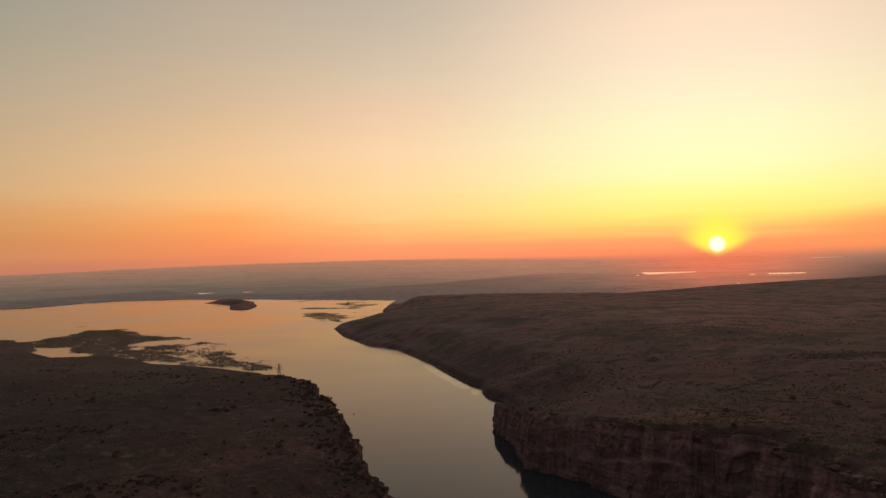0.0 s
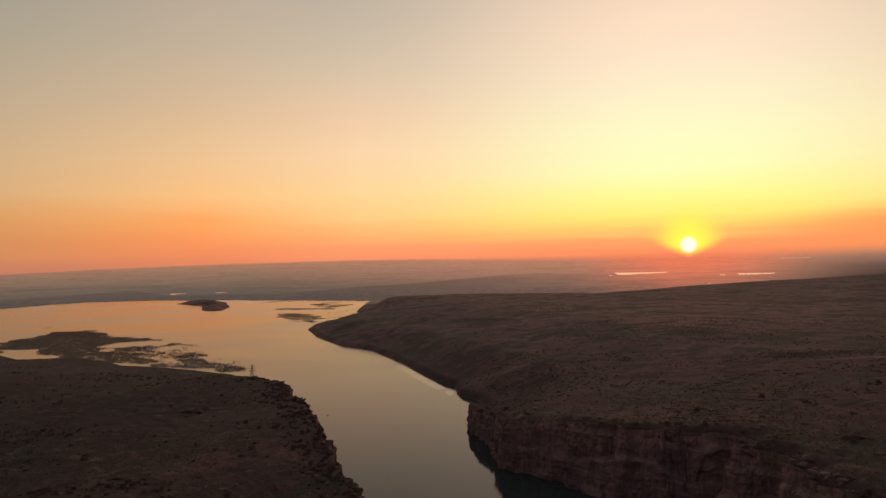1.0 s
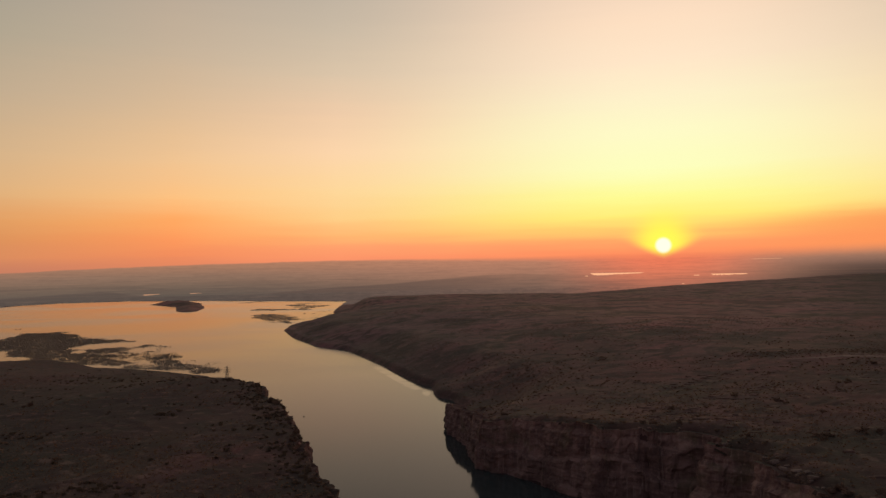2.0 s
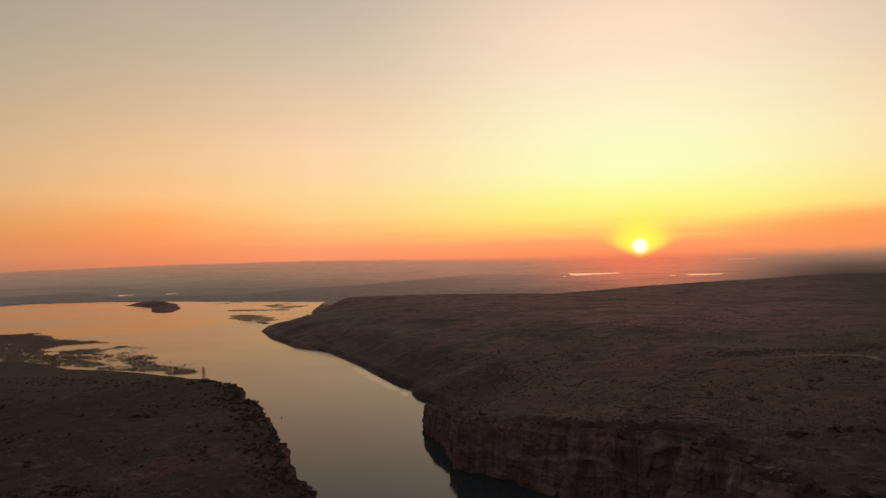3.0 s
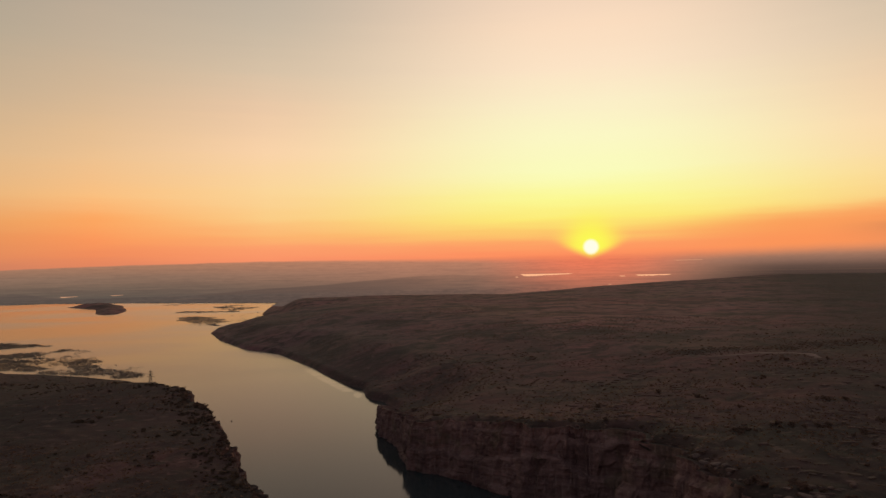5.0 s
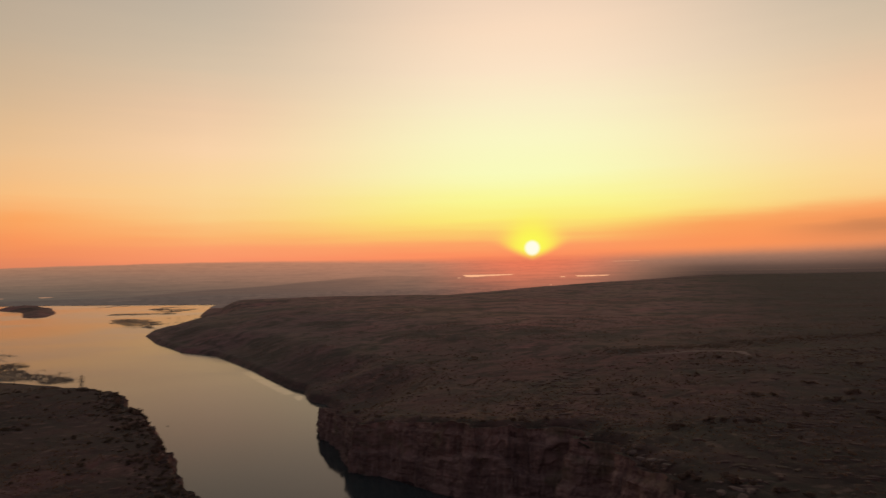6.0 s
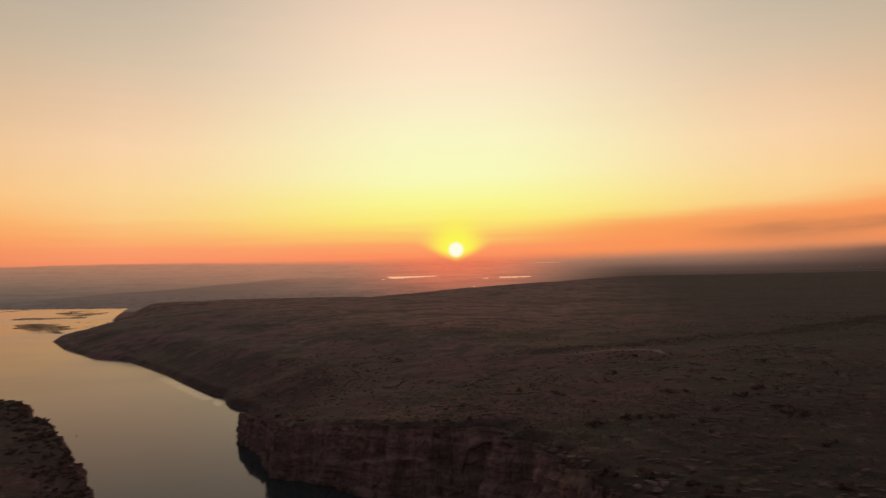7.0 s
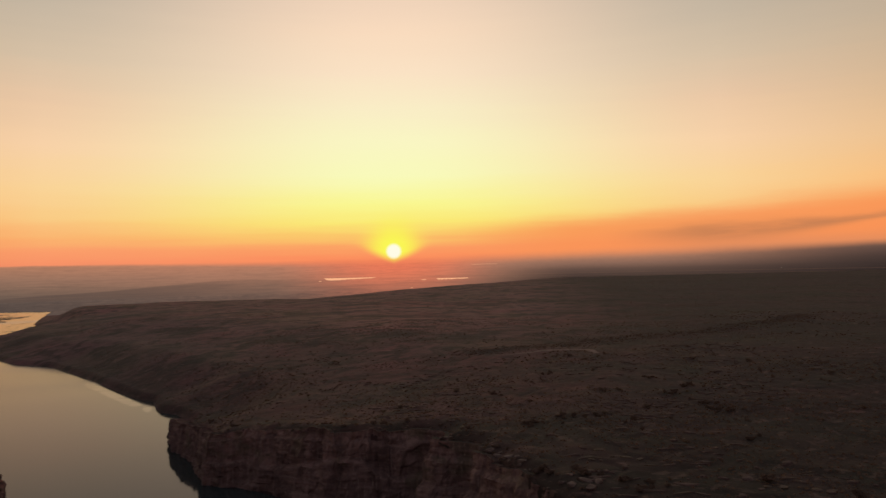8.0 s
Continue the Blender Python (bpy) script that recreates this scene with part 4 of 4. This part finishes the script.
for line, lo, hi, count in ((LEFT_CLIFF[4:-1], 5, 13, 70), (RIGHT_CLIFF[1:18], 12, 22, 60)):
    for k in range(count):
        j = rnd.randrange(len(line) - 1)
        (x0, y0), (x1, y1) = line[j], line[j + 1]
        f, away, long = rnd.random(), rnd.uniform(lo, hi), math.hypot(x1 - x0, y1 - y0)
        rock_spots.append((x0 + f * (x1 - x0) - away * (y1 - y0) / long, y0 + f * (y1 - y0) + away * (x1 - x0) / long, 4 + rnd.randrange(3), rnd.uniform(0.35, 0.85)))
used = set()
for x, y, kind, size in rock_spots:
    ob = copy_thing(ROCKS[kind], Matrix()) if kind in used else ROCKS[kind]
    used.add(kind)
    ob.matrix_basis = pose(x, y, height(x, y) + 0.1 * size, rnd.uniform(-8, 8), rnd.uniform(-8, 8), rnd.uniform(0, 360)) @ Matrix.Scale(size, 4)


def lamp_mast(x, y, tall):
    """A slender mast on a footing, with a platform and a lit lamp at its head."""
    root = tagged(new("lamp_mast"), "lit lamp far out on the plateau, on an added slender steel mast", "lamp")
    root.location = (x, y, height(x, y) - 0.3)
    bm = bmesh.new()
    for k in range(3):
        a = k * math.tau / 3
        beam(bm, (1.2 * math.cos(a), 1.2 * math.sin(a), 0), (0.4 * math.cos(a), 0.4 * math.sin(a), tall), 0.14, 0.09, 5)
    part("pole", bm, STEEL, root)
    bm = bmesh.new()
    bmesh.ops.create_cone(bm, cap_ends=True, segments=12, radius1=1.1, radius2=1.3, depth=0.4, matrix=Matrix.Translation((0, 0, tall)))
    part("platform", bm, STEEL, root)
    bm = bmesh.new()
    bmesh.ops.create_uvsphere(bm, u_segments=12, v_segments=8, radius=0.7, matrix=Matrix.Translation((0, 0, tall + 0.8)))
    part("lamp", bm, LAMP, root, "glowing white lamp")


# mast added and sized so the lamp fits the far light in the camera's view
lamp_mast(4400 * math.sin(radians(49.25)), 4400 * math.cos(radians(49.25)), 160 - 4400 * math.tan(radians(0.62)) - height(4400 * math.sin(radians(49.25)), 4400 * math.cos(radians(49.25))) - 1.0)


# ---- growth that nobody could count ----
def scatter(name, x, y, z, wide, tall, blades, mat, label, category):
    """Many small plants in one mesh: each a ring of leaning leaves or blades round its foot."""
    rs = np.random.RandomState(len(x))
    verts, faces = [], []
    base = 0
    for k in range(blades):
        a = rs.uniform(0, math.tau, len(x))
        lean = rs.uniform(0.1, 0.6, len(x)) * wide
        half = rs.uniform(0.25, 0.5, len(x)) * wide
        cx, cy = x + lean * np.cos(a), y + lean * np.sin(a)
        h = tall * rs.uniform(0.55, 1.0, len(x))
        p0 = np.stack([cx - half * np.sin(a), cy + half * np.cos(a), z - 0.2], 1)
        p1 = np.stack([cx + half * np.sin(a), cy - half * np.cos(a), z - 0.2], 1)
        p2 = np.stack([cx + 0.7 * half * np.sin(a) + 0.3 * lean * np.cos(a), cy - 0.7 * half * np.cos(a), z + 0.8 * h], 1)
        p3 = np.stack([cx - 0.4 * half * np.sin(a) + 0.3 * lean * np.cos(a), cy + 0.4 * half * np.cos(a), z + h], 1)
        verts.append(np.stack([p0, p1, p2, p3], 1).reshape(-1, 3))
        faces.append(base + np.arange(4 * len(x)).reshape(-1, 4))
        base += 4 * len(x)
    me = grid_mesh(name, np.concatenate(verts), np.concatenate(faces))
    me.materials.append(mat)
    return tagged(new(name, me), label, category, kind="stuff")


def sow(count, x0, x1, y0, y1, keep, seed):
    rs = np.random.RandomState(seed)
    x, y = rs.uniform(x0, x1, count), rs.uniform(y0, y1, count)
    ok = keep(x, y) > rs.uniform(0, 1, count)
    return x[ok], y[ok]


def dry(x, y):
    """Where scrub grows: on land, in uneven drifts, thinned with distance from the camera to avoid speckle."""
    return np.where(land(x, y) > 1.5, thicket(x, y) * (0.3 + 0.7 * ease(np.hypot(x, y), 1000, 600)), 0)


def grow(name, count, x0, x1, y0, y1, seed, size, label, keep=dry, tall=0.42, blades=4, mat=LEAF):
    x, y = sow(count, x0, x1, y0, y1, keep, seed)
    rs = np.random.RandomState(seed + 1)
    k = size * rs.uniform(0.45, 1.45, len(x)) ** 1.6
    scatter(name, x, y, land(x, y), k, tall * k, blades, mat, label, "scrub")


BELT = [(400, 815), (461, 803), (546, 815), (640, 822), (763, 826), (853, 835), (1000, 880), (1143, 940)]


def drifts(x, y):
    """Where low bushes close up into dark patches: hollows, the rims and the bank."""
    rim = ease(np.minimum(nearness(x, y, LEFT_CLIFF), nearness(x, y, RIGHT_CLIFF)), 45, 14)
    bank = ease(nearness(x, y, RIGHT_SHORE), 260, 60)
    drift = np.clip(-0.05 + 1.5 * fbm(x, y, 90, 4, 82) + 0.8 * fbm(x, y, 22, 3, 83), 0, 1) ** 1.3
    return np.where(land(x, y) > 1.5, np.clip(0.7 * drift + 0.35 * rim + 0.12 * bank, 0.01, 1), 0)


grow("scrub", 60000, -520, -25, 320, 1100, 4, 0.95, "dark thorn scrub scattered over the dry plateau")
grow("scrub", 150000, 60, 1250, 110, 1300, 6, 1.05, "dark thorn scrub scattered over the stony plateau")
grow("scrub", 40000, -320, 2400, 900, 3000, 8, 1.3, "distant dark scrub and low trees on the plateau")
grow("scrub", 60000, -340, 420, 800, 1900, 10, 1.15, "dark bushes crowding the bank above the river")
grow("scrub", 12000, -1300, -450, 700, 1560, 9, 1.8, "dark scrub on the slope above the marsh")
grow("bushes", 20000, -620, -25, 330, 1150, 21, 1.5, "dark green bushes in drifts on the dry plateau", drifts, 0.5, 8, BUSH_DARK)
grow("bushes", 9000, -240, -25, 340, 800, 25, 1.9, "dark bushes crowding towards the gorge rim", lambda x, y: drifts(x, y) * ease(nearness(x, y, LEFT_CLIFF), 190, 60), 0.55, 8, BUSH_DARK)
grow("bushes", 70000, 380, 1160, 740, 990, 27, 1.05, "dark belt of thorn trees behind the track", lambda x, y: 0.30 * ease(nearness(x, y, BELT) + 26 * fbm(x, y, 50, 4, 85), 42, 4), 0.5, 8, BUSH)
grow("bushes", 45000, 60, 1250, 180, 1050, 22, 1.5, "dark green bushes closing up into thickets on the plateau", drifts, 0.5, 8, BUSH)


def reedy(x, y):
    """Reeds stand in ragged tufts, close together on the banks and thinning into open water."""
    tufts = 0.5 + 0.9 * fbm(x, y, 16, 3, 47) + 0.3 * fbm(x, y, 5, 2, 48)
    thick = marsh(x, y)
    return np.where(land(x, y) < 0.3, (ease(thick, 0.15, 0.85) * ease(tufts + 0.9 * thick, 0.55, 1.25)) ** 1.4, 0)


mx, my = sow(460000, -1320, -170, 960, 2300, reedy, 12)
scatter("reeds", mx, my, 0 * mx, 0.62, 2.0, 2, REED, "brown reed beds standing in shallow water", "reeds")
mx, my = sow(75000, -870, -200, 2200, 3900, reedy, 13)
scatter("reeds", mx, my, 0 * mx, 1.5, 1.8, 2, REED, "distant reed beds in the shallow end of the lake", "reeds")


# ---- flat ledges of bedrock that break through the soil ----
def ledges(name, count, x0, x1, y0, y1, seed, label):
    """Thin slabs with broken outlines, lying nearly level in loose rows."""
    def bare(x, y):
        return np.where((land(x, y) > 20) & (np.minimum(nearness(x, y, LEFT_CLIFF), nearness(x, y, RIGHT_CLIFF)) > 13), ease(fbm(x, y, 70, 4, 91) + 0.5 * fbm(x, y, 14, 3, 92), 0.0, 0.5), 0)
    x, y = sow(count, x0, x1, y0, y1, bare, seed)
    rs = np.random.RandomState(seed)
    sides = 7
    turn = -0.55 + 0.35 * rs.normal(size=len(x))
    long, wide = 1.4 + 5.0 * rs.uniform(0, 1, len(x)) ** 2, 0.7 + 1.7 * rs.uniform(0, 1, len(x)) ** 2
    foot = land(x, y)
    rings = []
    for lift, grow_ in ((-0.6, 1.08), (0.30, 1.0), (0.42, 0.86)):
        ring = []
        for k in range(sides):
            a = math.tau * k / sides + rs.uniform(-0.25, 0.25, len(x)) * (lift < 0)
            r = grow_ * (0.8 + 0.3 * value_noise(x + 3.1 * k, y, 5))
            u, v = long * r * np.cos(a), wide * r * np.sin(a)
            ring.append(np.stack([x + u * np.cos(turn) - v * np.sin(turn), y + u * np.sin(turn) + v * np.cos(turn), foot + lift * (0.7 + 0.5 * wide)], 1))
        rings.append(ring)
    verts = np.stack([p for ring in rings for p in ring] + [np.stack([x, y, foot + 0.46 * (0.7 + 0.5 * wide)], 1)], 1)
    pattern = []
    for lower in (0, sides):
        for k in range(sides):
            j = (k + 1) % sides
            pattern += [(lower + k, lower + j, lower + sides + j), (lower + k, lower + sides + j, lower + sides + k)]
    pattern += [(2 * sides + k, 2 * sides + (k + 1) % sides, 3 * sides) for k in range(sides)]
    faces = (np.array(pattern)[None] + (np.arange(len(x)) * (3 * sides + 1))[:, None, None]).reshape(-1, 3)
    me = grid_mesh(name, verts.reshape(-1, 3), faces)
    me.materials.append(BEDROCK)
    tagged(new(name, me), label, "rock", kind="stuff")


ledges("bedrock", 2600, 130, 700, 200, 720, 31, "flat pale slabs of bedrock breaking through the soil")


# ---- the dirt track across the plateau ----
def track(line, wide):
    p = resample(line, 6.0)
    d = np.gradient(p, axis=0)
    d /= np.hypot(d[:, 0], d[:, 1])[:, None]
    s = np.arange(len(p)) * 6.0
    nrm = np.stack([-d[:, 1], d[:, 0]], 1)
    half = wide * (0.5 + 0.35 * fbm(s, 0 * s, 40, 3, 61)) * np.interp(s, [0, 90, 130, 200, 235, 300], [0.5, 0.9, 1.8, 2.6, 1.6, 0.3])
    rows = []
    for k in (-1, -0.4, 0.4, 1):
        q = p + nrm * (k * half)[:, None]
        rows.append(np.stack([q[:, 0], q[:, 1], land(q[:, 0], q[:, 1]) + (0.35 if abs(k) < 1 else -0.1)], 1))
    structure("road", grid_mesh("road", np.array(rows).reshape(-1, 3), quads(4, len(p))), DIRT, "pale dirt track crossing the dark scrubland", "road")


track([(340, 830), (361, 817), (379, 798), (402, 787), (422, 758), (449, 754), (492, 758), (520, 755), (527, 735), (512, 700)], 4.0)
